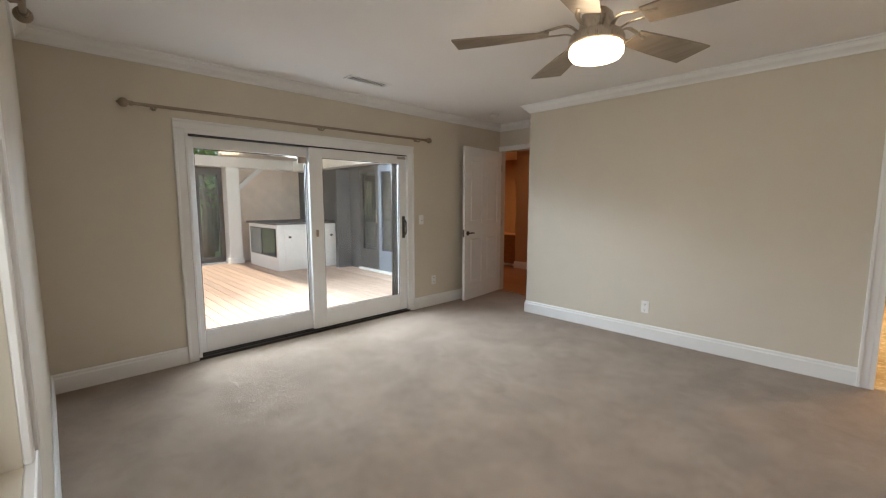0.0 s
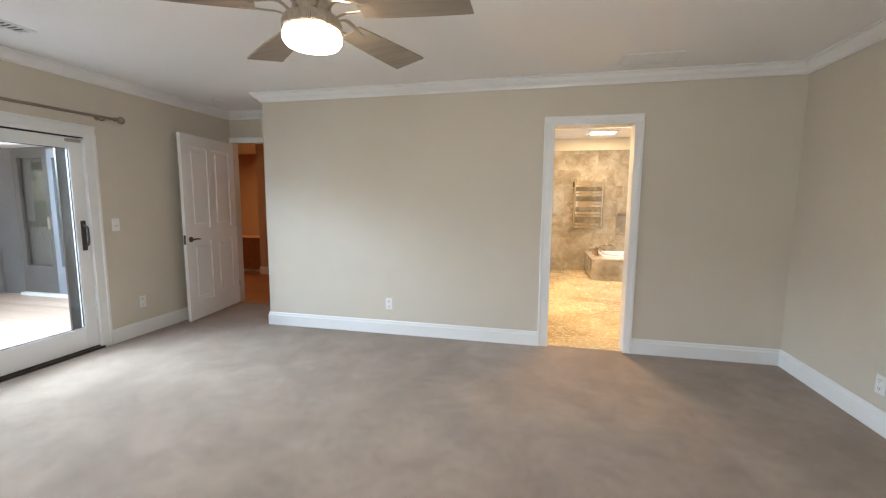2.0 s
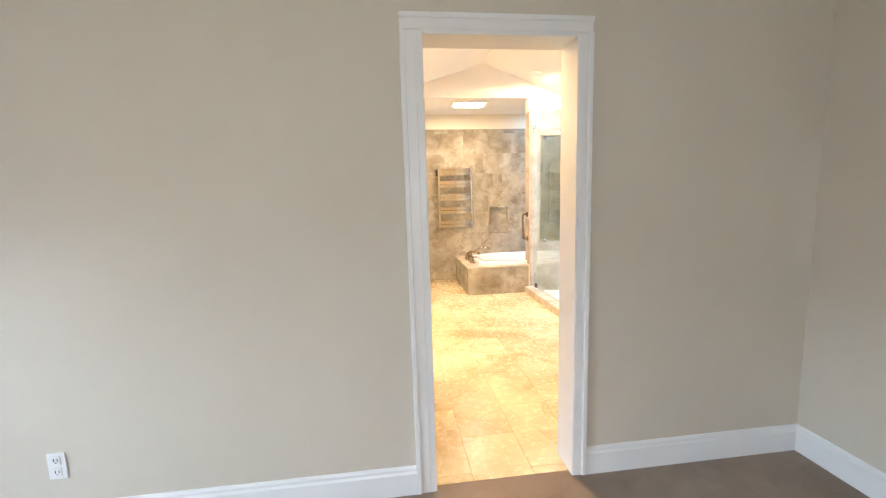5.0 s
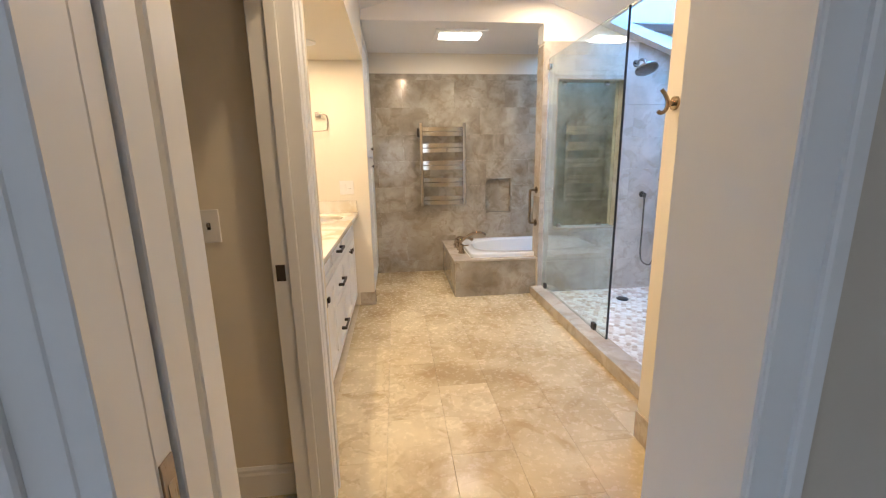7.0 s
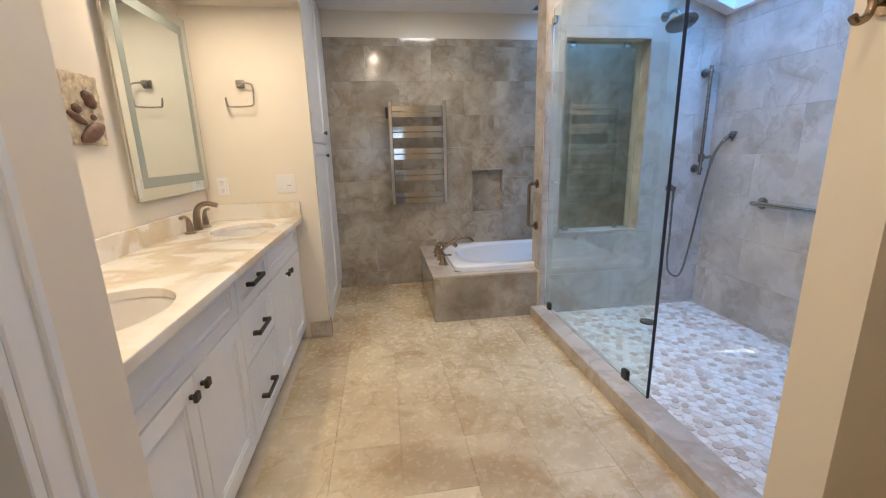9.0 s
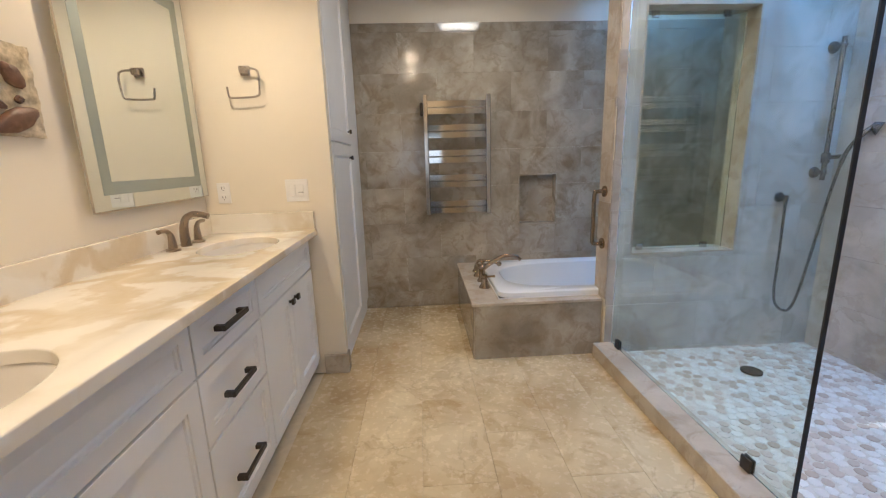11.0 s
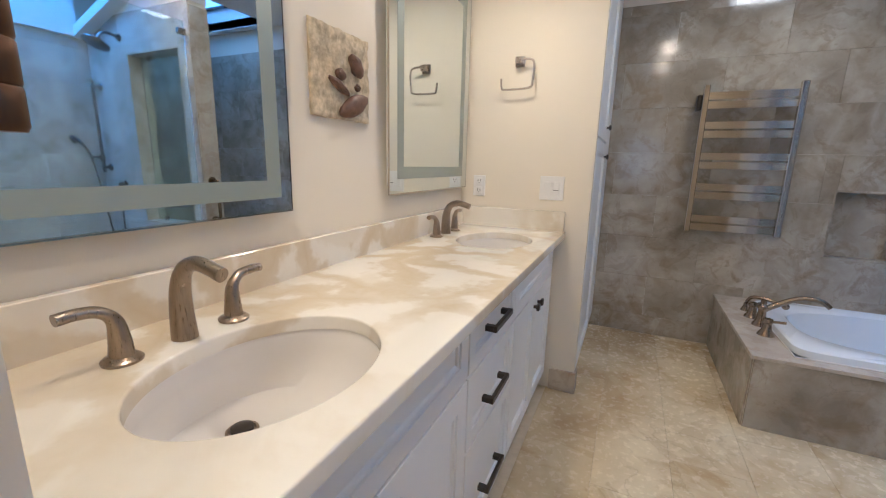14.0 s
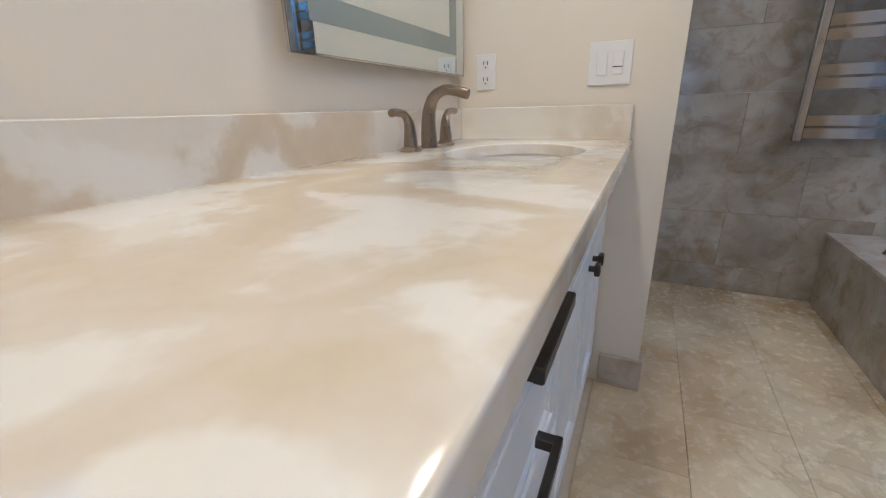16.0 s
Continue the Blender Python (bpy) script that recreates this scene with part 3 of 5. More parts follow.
part("latch_plate", turned(boxes(((LEAF - 0.001, -0.012, 0.85), (LEAF + 0.001, 0.012, 0.95))), DM), M_DARK, d)
for z in (0.25, 1.0, 1.8):
    part("hinge", turned(cyl(bmesh.new(), (-0.004, 0.022, z - 0.045), (-0.004, 0.022, z + 0.045), 0.007), DM), M_NICKEL, d)

# ---- hall beyond ----
hf = thing("floor_hall", (0, 0, 0), "red-brown wooden plank floor", "floor", "", "structure")
part("subfloor", boxes(((-7.0, 0.74, -0.1), (-2.0, 6.0, -0.014))), M_WOODF, hf)
for i in range(40):
    y0 = 0.745 + i * 0.13
    if y0 < 5.9:
        part("plank", boxes(((-7.0, y0, -0.014), (-2.0, y0 + 0.127, 0.0)), bevel=0.002), M_WOODF, hf)
wall("wall_hall_east", (-2.12, 0.86, 0), (-2.0, 6.0, 2.6), M_HALL)
wall("wall_hall_north", (-4.35, 2.66, 0), (-2.12, 2.78, 2.6), M_HALL)
wall("wall_hall_far", (-7.0, 5.2, 0), (-2.12, 5.32, 2.6), M_HALL)
wall("wall_hall_west", (-7.12, 1.0, 0), (-7.0, 6.0, 2.6), M_HALL)
wall("wall_hall_south", (-7.0, 0.86, 0), (-3.39, 0.98, 2.6), M_HALL)
st(part("ceiling_hall", boxes(((-7.1, 0.86, CEIL + 0.05), (-2.0, 6.0, CEIL + 0.15))), M_CEIL), "white hall ceiling", "ceiling")
st(part("baseboard", sweep(bmesh.new(), BASE, [(-4.35, 2.78, 0), (-4.35, 2.66, 0), (-2.12, 2.66, 0), (-2.12, 0.87, 0)]), M_TRIM), "white hall baseboard", "baseboard")
st(part("baseboard", sweep(bmesh.new(), BASE, [(-7.0, 5.2, 0), (-4.35, 5.2, 0)]), M_TRIM), "white baseboard in the far room", "baseboard")

lowc = thing("hall_chest", (-5.1, 2.98, 0.0), "low red-brown wooden chest in the room beyond", "chest")
part("body", boxes(((-6.0, 2.80, 0.05), (-4.22, 3.22, 0.62)), bevel=0.006), M_WOODF, lowc)
part("top", boxes(((-6.03, 2.77, 0.62), (-4.19, 3.25, 0.65)), bevel=0.005), M_WOODF, lowc)
part("plinth", boxes(((-5.97, 2.83, 0.0), (-4.25, 3.19, 0.05))), M_TRIM, lowc)

# ---- patio door ----
p = thing("patio_sliding_door", (-3.33, -2.15, 0.0), "white two-panel sliding glass patio door, closed", "sliding door")
part("sill_track", boxes(((-3.40, -3.29, 0.0), (-3.25, -1.0, 0.022)), ((-3.33, -3.28, 0.022), (-3.325, -1.0, 0.034)), ((-3.285, -3.28, 0.022), (-3.28, -1.0, 0.034))), M_DARK, p, "dark bronze sill track")
part("head_frame", boxes(((-3.40, -3.29, 1.87), (-3.25, -1.0, 1.90)), bevel=0.003), M_TRIM, p)
# dark strip painted in for the shade under the head frame
part("head_shadow_gap", boxes(((-3.36, -3.27, 1.862), (-3.262, -1.02, 1.869))), M_SLOT, p)
for y0, y1 in ((-3.29, -3.265), (-1.025, -1.0)):
    part("side_frame", boxes(((-3.40, y0, 0.022), (-3.25, y1, 1.87)), bevel=0.003), M_TRIM, p)


def slider(xc, y0, y1, gy0, gy1, gz0=0.225, gz1=1.765, name="fixed_panel"):
    z0, z1 = 0.036, 1.858
    s = part(name, boxes(((xc - 0.02, y0, z0), (xc + 0.02, gy0, z1)), ((xc - 0.02, gy1, z0), (xc + 0.02, y1, z1)), ((xc - 0.02, gy0, z0), (xc + 0.02, gy1, gz0)), ((xc - 0.02, gy0, gz1), (xc + 0.02, gy1, z1)), bevel=0.003), M_TRIM, p)
    g = part("pane", boxes(((xc - 0.004, gy0 - 0.004, gz0 - 0.004), (xc + 0.004, gy1 + 0.004, gz1 + 0.004))), M_GLASS, s)
    g.visible_shadow = False
    for a, b in (((gy0, gz0), (gy1, gz0 + 0.006)), ((gy0, gz1 - 0.006), (gy1, gz1)), ((gy0, gz0), (gy0 + 0.006, gz1)), ((gy1 - 0.006, gz0), (gy1, gz1))):
        part("gasket", boxes(((xc + 0.005, a[0], a[1]), (xc + 0.012, b[0], b[1]))), M_BLACK, s)
    return s


sl = slider(-3.345, -3.26, -2.18, -3.215, -2.255)
sr = slider(-3.295, -2.24, -1.03, -2.10, -1.135, name="sliding_panel")
part("track_block", boxes(((-3.325, -2.34, 1.70), (-3.30, -2.26, 1.762)), ((-3.30, -2.315, 1.715), (-3.294, -2.285, 1.745)), bevel=0.003), M_NICKEL, p, "metal security latch")
part("thumb_latch", boxes(((-3.275, -2.19, 0.98), (-3.262, -2.165, 1.05)), bevel=0.003), M_BRONZE, p, "brass catch on the meeting stile")
hb = boxes(((-3.275, -1.10, 0.90), (-3.262, -1.06, 1.16)), bevel=0.004)
part("handle_plate", hb, M_DARK, p, "dark bronze handle plate")
hb = bmesh.new()
tube(hb, curve_pts([(-3.262, -1.08, 0.94), (-3.225, -1.08, 0.96), (-3.222, -1.08, 1.05), (-3.225, -1.08, 1.10), (-3.262, -1.08, 1.12)], 5), 0.009)
part("pull_handle", hb, M_DARK, p, smooth=True)
part("screen_stile", boxes(((-3.385, -1.175, 0.04), (-3.365, -1.10, 1.86))), M_DARK, p, "dark insect screen stile")
part("head_catch", boxes(((-3.275, -1.16, 1.82), (-3.25, -1.05, 1.845)), bevel=0.003), M_NICKEL, p)


def curtain_rod(a, b, axis_out, brackets):
    a, b = Vector(a), Vector(b)
    t = thing("curtain_rod", a, "aged brass curtain rod with ball finials", "curtain rod")
    dirn = (b - a).normalized()
    part("rod", cyl(bmesh.new(), a, b, 0.0125), M_BRONZE, t, smooth=True)
    for e, s in ((a, -1), (b, 1)):
        fb = bmesh.new()
        q = e + dirn * s * 0.012
        cyl(fb, q - dirn * s * 0.02, q + dirn * s * 0.008, 0.018)
        bmesh.ops.create_uvsphere(fb, u_segments=18, v_segments=12, radius=0.033, matrix=Matrix.Translation(q + dirn * s * 0.036))
        cyl(fb, q + dirn * s * 0.064, q + dirn * s * 0.078, 0.012, 0.004)
        part("finial", fb, M_BRONZE, t, smooth=True)
    for f in brackets:
        c = a + (b - a) * f
        bb = bmesh.new()
        o = Vector(axis_out)
        far = 0.062 if o.y else 0.09
        cyl(bb, c - o * far, c - o * (far - 0.006), 0.022)
        tube(bb, [c - o * (far - 0.002), c - o * 0.03 - Vector((0, 0, 0.025)), c - Vector((0, 0, 0.018))], 0.007)
        part("bracket", bb, M_BRONZE, t, smooth=True)


curtain_rod((-3.18, -3.62, 2.03), (-3.18, -0.79, 2.06), (1, 0, 0), (0.05, 0.53, 0.965))
curtain_rod((-1.98, -4.128, 2.12), (2.2, -4.128, 2.12), (0, 1, 0), (0.04, 0.5, 0.96))

# south window
w = thing("window_1", (0.5, -4.25, 0.86), "white framed bedroom window", "window", "", "structure")
part("window_frame", boxes(((-0.45, -4.29, 0.86), (-0.40, -4.24, 2.02)), ((1.40, -4.29, 0.86), (1.45, -4.24, 2.02)), ((-0.40, -4.29, 0.86), (1.40, -4.24, 0.91)), ((-0.40, -4.29, 1.97), (1.40, -4.24, 2.02)), ((0.48, -4.29, 0.91), (0.52, -4.24, 1.97)), bevel=0.002), M_TRIM, w)
for x0, x1 in ((-0.40, 0.48), (0.52, 1.40)):
    g = part("pane", boxes(((x0, -4.268, 0.91), (x1, -4.262, 1.97))), M_GLASS, w)
    g.visible_shadow = False
casing("trim_window", 0, -4.19, 1, -0.45, 1.45, 2.02, 0.07, "white window casing", 0.86)
part("window_apron", boxes(((-0.52, -4.19, 0.79), (1.52, -4.172, 0.86)), bevel=0.003), M_TRIM, w)

# ---- ceiling fan ----
FX, FY = -0.47, -2.06
f = thing("ceiling_fan", (FX, FY, CEIL), "five-blade brushed nickel ceiling fan with a lit opal bowl", "ceiling fan")
part("canopy", lathe(bmesh.new(), [(0.02, 0.0), (0.068, 0.0), (0.068, -0.012), (0.05, -0.05), (0.02, -0.06)], (FX, FY, CEIL)), M_NICKEL, f, smooth=True)
part("downrod", cyl(bmesh.new(), (FX, FY, CEIL - 0.055), (FX, FY, 2.25), 0.013), M_NICKEL, f, smooth=True)
part("motor_housing", lathe(bmesh.new(), [(0.02, 0.115), (0.05, 0.11), (0.075, 0.085), (0.085, 0.05), (0.088, 0.0), (0.122, -0.006), (0.134, -0.03), (0.134, -0.055), (0.126, -0.062), (0.02, -0.062)], (FX, FY, 2.17), 36), M_NICKEL, f, "brushed nickel motor housing", smooth=True)
part("light_bowl", lathe(bmesh.new(), [(0.124, -0.0), (0.131, -0.018), (0.130, -0.042), (0.116, -0.060), (0.075, -0.070), (0.01, -0.072)], (FX, FY, 2.108), 36), M_BOWL, f, "lit opal glass bowl", smooth=True)
for i in range(5):
    a = radians(69 + 72 * i)
    R = Matrix.Translation((FX, FY, 2.165)) @ Matrix.Rotation(a, 4, "Z")
    bb = bmesh.new()
    L0, L1 = 0.235, 0.725
    rows = []
    for k in range(9):
        u = k / 8
        x = L0 + (L1 - L0) * u
        wd = 0.062 + 0.018 * math.sin(u * math.pi * 0.6) + (0.012 * u)
        rows.append([bb.verts.new((x, s * wd + (0.02 * u if s > 0 else 0), z + 0.045 * (1 - u) * 0.3 - s * 0.013)) for s in (-1, 1) for z in (0, 0.008)])
    for p0, p1 in zip(rows, rows[1:]):
        for q0, q1 in ((0, 1), (1, 3), (3, 2), (2, 0)):
            bb.faces.new((p0[q0], p0[q1], p1[q1], p1[q0]))
    bb.faces.new((rows[0][0], rows[0][1], rows[0][3], rows[0][2]))
    bb.faces.new((rows[-1][0], rows[-1][2], rows[-1][3], rows[-1][1]))
    bl = part("blade", turned(bb, R), M_BLADE, f, "grey-brown wooden blade")
    ib = bmesh.new()
    for s in (-1, 1):
        tube(ib, [R @ Vector(q) for q in curve_pts([(0.085, s * 0.03, 0.0), (0.14, s * 0.055, 0.03), (0.20, s * 0.05, 0.028), (0.30, s * 0.022, 0.016)], 5)], 0.012, 8, 0.35)
    part("blade_iron", ib, M_NICKEL, bl, "brushed nickel blade arm", smooth=True)


# vents, detector
def vent(name, x0, y0, x1, y1, label, along, n, gap):
    t = thing(name, (0, 0, 0), label, "ceiling vent")
    fw = 0.022
    z0, z1 = CEIL - 0.008, CEIL
    part("backing", boxes(((x0 + fw, y0 + fw, CEIL - 0.002), (x1 - fw, y1 - fw, CEIL - 0.0005))), M_SLOT if gap else M_CEIL, t)
    part("vent_frame", boxes(((x0, y0, z0), (x0 + fw, y1, z1)), ((x1 - fw, y0, z0), (x1, y1, z1)), ((x0 + fw, y0, z0), (x1 - fw, y0 + fw, z1)), ((x0 + fw, y1 - fw, z0), (x1 - fw, y1, z1))), M_TRIM, t)
    lo, hi = (x0, x1) if along == 1 else (y0, y1)
    for i in range(n):
        c = lo + fw + (hi - lo - 2 * fw) * (i + 0.5) / n
        h = 0.0035
        a, b = ((c - h, y0 + fw, z0), (c + h, y1 - fw, CEIL - 0.002)) if along == 1 else ((x0 + fw, c - h, z0), (x1 - fw, c + h, CEIL - 0.002))
        part("slat", boxes((a, b)), M_TRIM, t)
    return t


v1 = vent("ceiling_vent", -2.80, -2.12, -2.66, -1.69, "white supply vent in the ceiling", 0, 12, True)
vent("ceiling_vent", 1.145, -0.475, 1.555, -0.235, "white return air grille in the ceiling", 0, 14, False)
sdt = thing("smoke_detector", (-2.84, 0.07, CEIL), "round white smoke detector", "smoke detector")
part("body", lathe(bmesh.new(), [(0.01, 0), (0.06, 0), (0.058, -0.02), (0.045, -0.032), (0.01, -0.034)], (-2.84, 0.07, CEIL)), M_PLATE, sdt, smooth=True)
part("test_button", cyl(bmesh.new(), (-2.84, 0.07, CEIL - 0.038), (-2.84, 0.07, CEIL - 0.033), 0.012), M_PLATE, sdt)

# ---- outside ----
OUT = -0.10
gd = bmesh.new()
box(gd, (-400, -400, -0.6), (400, 400, -0.35))
st(part("ground", gd, M_GROUND), "green lawn", "ground")
dk = thing("deck", (0, 0, 0), "sunlit peach-brown plank deck", "deck", "", "structure")
part("deck_base", boxes(((-10.4, -6.5, -0.35), (-3.42, 2.2, OUT - 0.02))), M_DKFRAME, dk)
for i in range(62):
    y0 = -6.4 + i * 0.14
    part("plank", boxes(((-10.4, y0, OUT - 0.02), (-3.42, y0 + 0.135, OUT)), bevel=0.003), M_DECK, dk)
wall("wall_outside_far", (-10.1, -1.12, OUT), (-9.9, 0.72, 2.6), M_STUCCO)
wall("wall_outside_left", (-10.1, -6.5, OUT), (-9.9, -1.72, 2.6), M_STUCCO)
wall("wall_outside_wing", (-10.1, 0.72, OUT), (-3.42, 0.855, 2.6), M_FENCE, [(-7.0, -5.0, OUT, 2.05)])
wall("wall_outside_louvre", (-7.5, 0.40, OUT), (-7.4, 0.72, 2.02), M_FENCE)
pb = thing("porch_post", (-9.75, -0.97, OUT), "square white porch post with a brace", "post")
part("shaft", boxes(((-9.9, -1.12, OUT), (-9.62, -0.84, 2.115)), bevel=0.008), M_TRIM, pb)
part("plinth", boxes(((-9.92, -1.14, OUT), (-9.60, -0.82, OUT + 0.12)), bevel=0.006), M_TRIM, pb)
part("brace", turned(boxes(((-9.80, -0.05, -0.05), (-9.70, 0.75, 0.05)), bevel=0.004), Matrix.Translation((0, -0.84, 1.65)) @ Matrix.Rotation(radians(42), 4, "X")), M_TRIM, pb)
st(part("porch_beam", boxes(((-9.95, -6.5, 2.12), (-9.6, 0.72, 2.35)), ((-9.6, 0.45, 2.08), (-3.5, 0.715, 2.35)), bevel=0.006), M_TRIM), "white painted porch beam", "beam")
pr = bmesh.new()
box(pr, (-10.0, -2.45, 2.62), (-3.42, 0.86, 2.72))
st(part("porch_roof", pr, M_TRIM), "white boarded porch roof", "roof")
st(part("roof_house", boxes(((-3.42, -5.3, 3.22), (4.0, 0.16, 3.34)), ((-3.42, -5.3, 2.62), (4.0, -4.34, 2.70))), M_ROOF), "dark roof felt", "roof")
ic = thing("outdoor_cabinet", (-8.6, -0.0, OUT), "white outdoor cabinet with a grey top and glazed side", "cabinet")
part("body", boxes(((-9.4, -0.75, OUT), (-7.80, 0.75, 0.86))), M_TRIM, ic)
part("top", boxes(((-9.45, -0.80, 0.86), (-7.75, 0.80, 0.90)), bevel=0.004), M_FENCE, ic, "grey top")
for a, b in (((-7.80, -0.75, OUT), (-7.785, -0.62, 0.86)), ((-7.80, 0.62, OUT), (-7.785, 0.75, 0.86)), ((-7.80, -0.62, 0.76), (-7.785, 0.62, 0.86))):
    part("face_frame", boxes((a, b), bevel=0.002), M_TRIM, ic)
part("front_panel", boxes(((-7.80, -0.61, 0.0), (-7.788, 0.61, 0.75)), bevel=0.002), M_CEIL, ic)
for y in (-0.5, 0.45):
    part("knob", cyl(bmesh.new(), (-7.788, y, 0.60), (-7.76, y, 0.60), 0.025), M_DARK, ic)
for x0, x1 in ((-9.3, -8.65), (-8.55, -7.9)):
    part("side_pane", boxes(((x0, -0.765, 0.20), (x1, -0.752, 0.76))), M_GLASS, ic)
# dark sheet behind the panes, its colour standing for the shaded inside
part("side_shadow_board", boxes(((-9.32, -0.7515, 0.18), (-7.88, -0.7505, 0.78))), M_FENCE, ic)


def french_door(x0, x1, y, n, label):
    t = thing("french_door", ((x0 + x1) / 2, y, OUT), label, "door")
    wd = (x1 - x0) / n
    for i in range(n):
        a, b = x0 + i * wd, x0 + (i + 1) * wd
        leaf = part("door_leaf", boxes(((a, y - 0.03, OUT), (a + 0.09, y + 0.02, 2.05)), ((b - 0.09, y - 0.03, OUT), (b, y + 0.02, 2.05)), ((a + 0.09, y - 0.03, OUT), (b - 0.09, y + 0.02, 0.35)), ((a + 0.09, y - 0.03, 1.93), (b - 0.09, y + 0.02, 2.05))), M_DKFRAME if i == 0 else M_BLUEDOOR, t)
        g = part("pane", boxes(((a + 0.09, y - 0.008, 0.35), (b - 0.09, y - 0.002, 1.93))), M_GLASS, leaf)
        # dark sheet added behind each pane for the unlit room
        part("dark_interior", boxes(((a + 0.02, y + 0.06, 0.0), (b - 0.02, y + 0.08, 2.04))), M_DKFRAME, t)
        part("handle", boxes(((b - 0.06, y - 0.06, 0.9), (b - 0.03, y - 0.03, 1.08)), bevel=0.004), M_NICKEL, leaf)
    part("threshold", boxes(((x0, y - 0.10, OUT), (x1, y + 0.05, OUT + 0.04))), M_TRIM, t)


french_door(-7.0, -5.0, 0.755, 3, "dark framed glazed French doors of the house wing")
gd_ = thing("garden_door", (-10.0, -1.42, OUT), "dark framed glass garden door", "door")
part("door_frame", boxes(((-10.05, -1.72, OUT), (-9.93, -1.60, 2.2)), ((-10.05, -1.22, OUT), (-9.93, -1.12, 2.2)), ((-10.05, -1.60, 1.95), (-9.93, -1.22, 2.2)), ((-10.05, -1.60, OUT), (-9.93, -1.22, 0.05)), bevel=0.004), M_DKFRAME, gd_)
g = part("pane", boxes(((-9.995, -1.60, 0.05), (-9.985, -1.22, 1.95))), M_GLASS, gd_)
g.visible_shadow = False
part("sill", boxes(((-10.05, -1.72, OUT - 0.0), (-9.80, -1.12, OUT + 0.03))), M_TRIM, gd_)


def tree(x, y, h, seed, label):
    rnd = random.Random(seed)
    t = thing("tree", (x, y, -0.36), label, "tree", "garden trees")
    bm = bmesh.new()
    tube(bm, [(x, y, -0.4), (x + 0.1, y + 0.05, h * 0.3), (x + 0.05, y - 0.1, h * 0.6), (x + 0.15, y, h * 0.85)], [0.20, 0.15, 0.10, 0.04], 10)
    tips = []
    for i in range(9):
        a, z = rnd.uniform(0, 6.28), h * rnd.uniform(0.25, 0.75)
        r = h * rnd.uniform(0.18, 0.32)
        e = (x + r * math.cos(a), y + r * math.sin(a), z + h * rnd.uniform(0.05, 0.22))
        tube(bm, [(x + 0.05, y, z), ((x + e[0]) / 2, (y + e[1]) / 2, (z + e[2]) / 2 + 0.1), e], [0.06, 0.04, 0.015], 6)
        tips.append(e)
    part("trunk", bm, M_BARK, t)
    vs, fs = [], []
    for i in range(2600):
        c = Vector(rnd.choice(tips)) + Vector([rnd.gauss(0, h * 0.09) for _ in range(3)])
        q = Euler([rnd.uniform(0, 6.28) for _ in range(3)]).to_matrix()
        s = rnd.uniform(0.05, 0.11)
        k = len(vs)
        vs += [c + q @ Vector(p) * s for p in ((-1, 0, 0), (0, -0.45, 0.1), (1, 0, 0), (0, 0.45, 0.1))]
        fs.append((k, k + 1, k + 2, k + 3))
    me = bpy.data.meshes.new("crown")
    me.from_pydata([tuple(v) for v in vs], [], fs)
    me.materials.append(M_TREE)
    ob = new("crown", me)
    adopt(ob, t)


for i, (x, y, h) in enumerate(((-13.2, -0.7, 3.6), (-15.0, -0.1, 5.5), (-14.2, -1.7, 4.6), (-17.0, 0.6, 6.0))):
    tree(x, y, h, 20 + i, "leafy green garden tree beyond the porch")

# the bedroom, hall and garden lie 16 cm further up the plan than their own datum
for o in [o for o in scene.objects if o.parent is None and o.type in {"MESH", "EMPTY"}]:
    o.location.y += 0.16

# ---- bathroom shell ----
bf = thing("floor_bathroom", (0, 0, 0), "beige marble tile floor in running bond", "floor", "", "structure")
part("screed", boxes(((-1.1, 0.19, -0.10), (3.88, 4.92, -0.008))), M_GROUT, bf)
wall("wall_bath_south", (2.70, 0.16, 0), (3.88, 0.31, 3.2), M_BATH)
st(part("ceiling_closet", boxes(((-1.1, 0.31, 2.43), (0.53, 1.34, 2.5))), M_CEIL), "white closet ceiling", "ceiling")
wall("wall_bath_east", (3.768, 0.31, 0), (3.88, 4.92, 3.2), M_BATH)
wall("wall_bath_west", (-0.12, 1.40, 0), (0.0, 3.78, 2.9), M_BATH, (), "cream painted vanity wall")
wall("wall_closet_north", (-1.1, 1.34, 0), (0.65, 1.505, 2.9), M_BATH)
wall("wall_closet_west", (-1.1, 0.31, 0), (-0.98, 1.34, 2.9), M_BATH)
wall("wall_passage", (0.53, 0.31, 0.0), (0.65, 1.34, 2.9), M_BATH, [(0.432, 1.34, 0.0, 2.03)])
wall("wall_linen_side", (0.0, 3.66, 0), (0.715, 3.72, 2.57), M_BATH, (), "cream painted wall end beside the vanity")
wall("wall_linen_back", (-0.12, 3.78, 0), (0.0, 4.92, 2.9), M_BATH)
wall("wall_bath_north", (0.0, 4.81, 0), (3.768, 4.92, 2.9), M_BATH, [(2.07, 2.39, 0.72, 1.14)], "bathroom end wall, marble tile below cream paint")
wall("wall_shower_back", (2.37, 3.712, 0), (3.768, 3.86, 2.42), M_BATH, [(2.515, 3.19, 0.67, 2.10)], "marble clad shower wall with a glazed opening")
wall("wall_stub", (2.11, 1.35, 0), (3.768, 1.48, 2.42), M_BATH, (), "cream painted wall end at the shower")


def prism(bm, outline, ax, a, b):
    """A flat outline of (u, z) pushed along the other level axis from a to b."""
    def pt(u, z, w):
        return (u, w, z) if ax == 0 else (w, u, z)
    lo = [bm.verts.new(pt(u, z, a)) for u, z in outline]
    hi = [bm.verts.new(pt(u, z, b)) for u, z in outline]
    n = len(lo)
    for k in range(n):
        bm.faces.new((lo[k], lo[(k + 1) % n], hi[(k + 1) % n], hi[k]))
    bm.faces.new(lo)
    bm.faces.new(hi)
    return bm


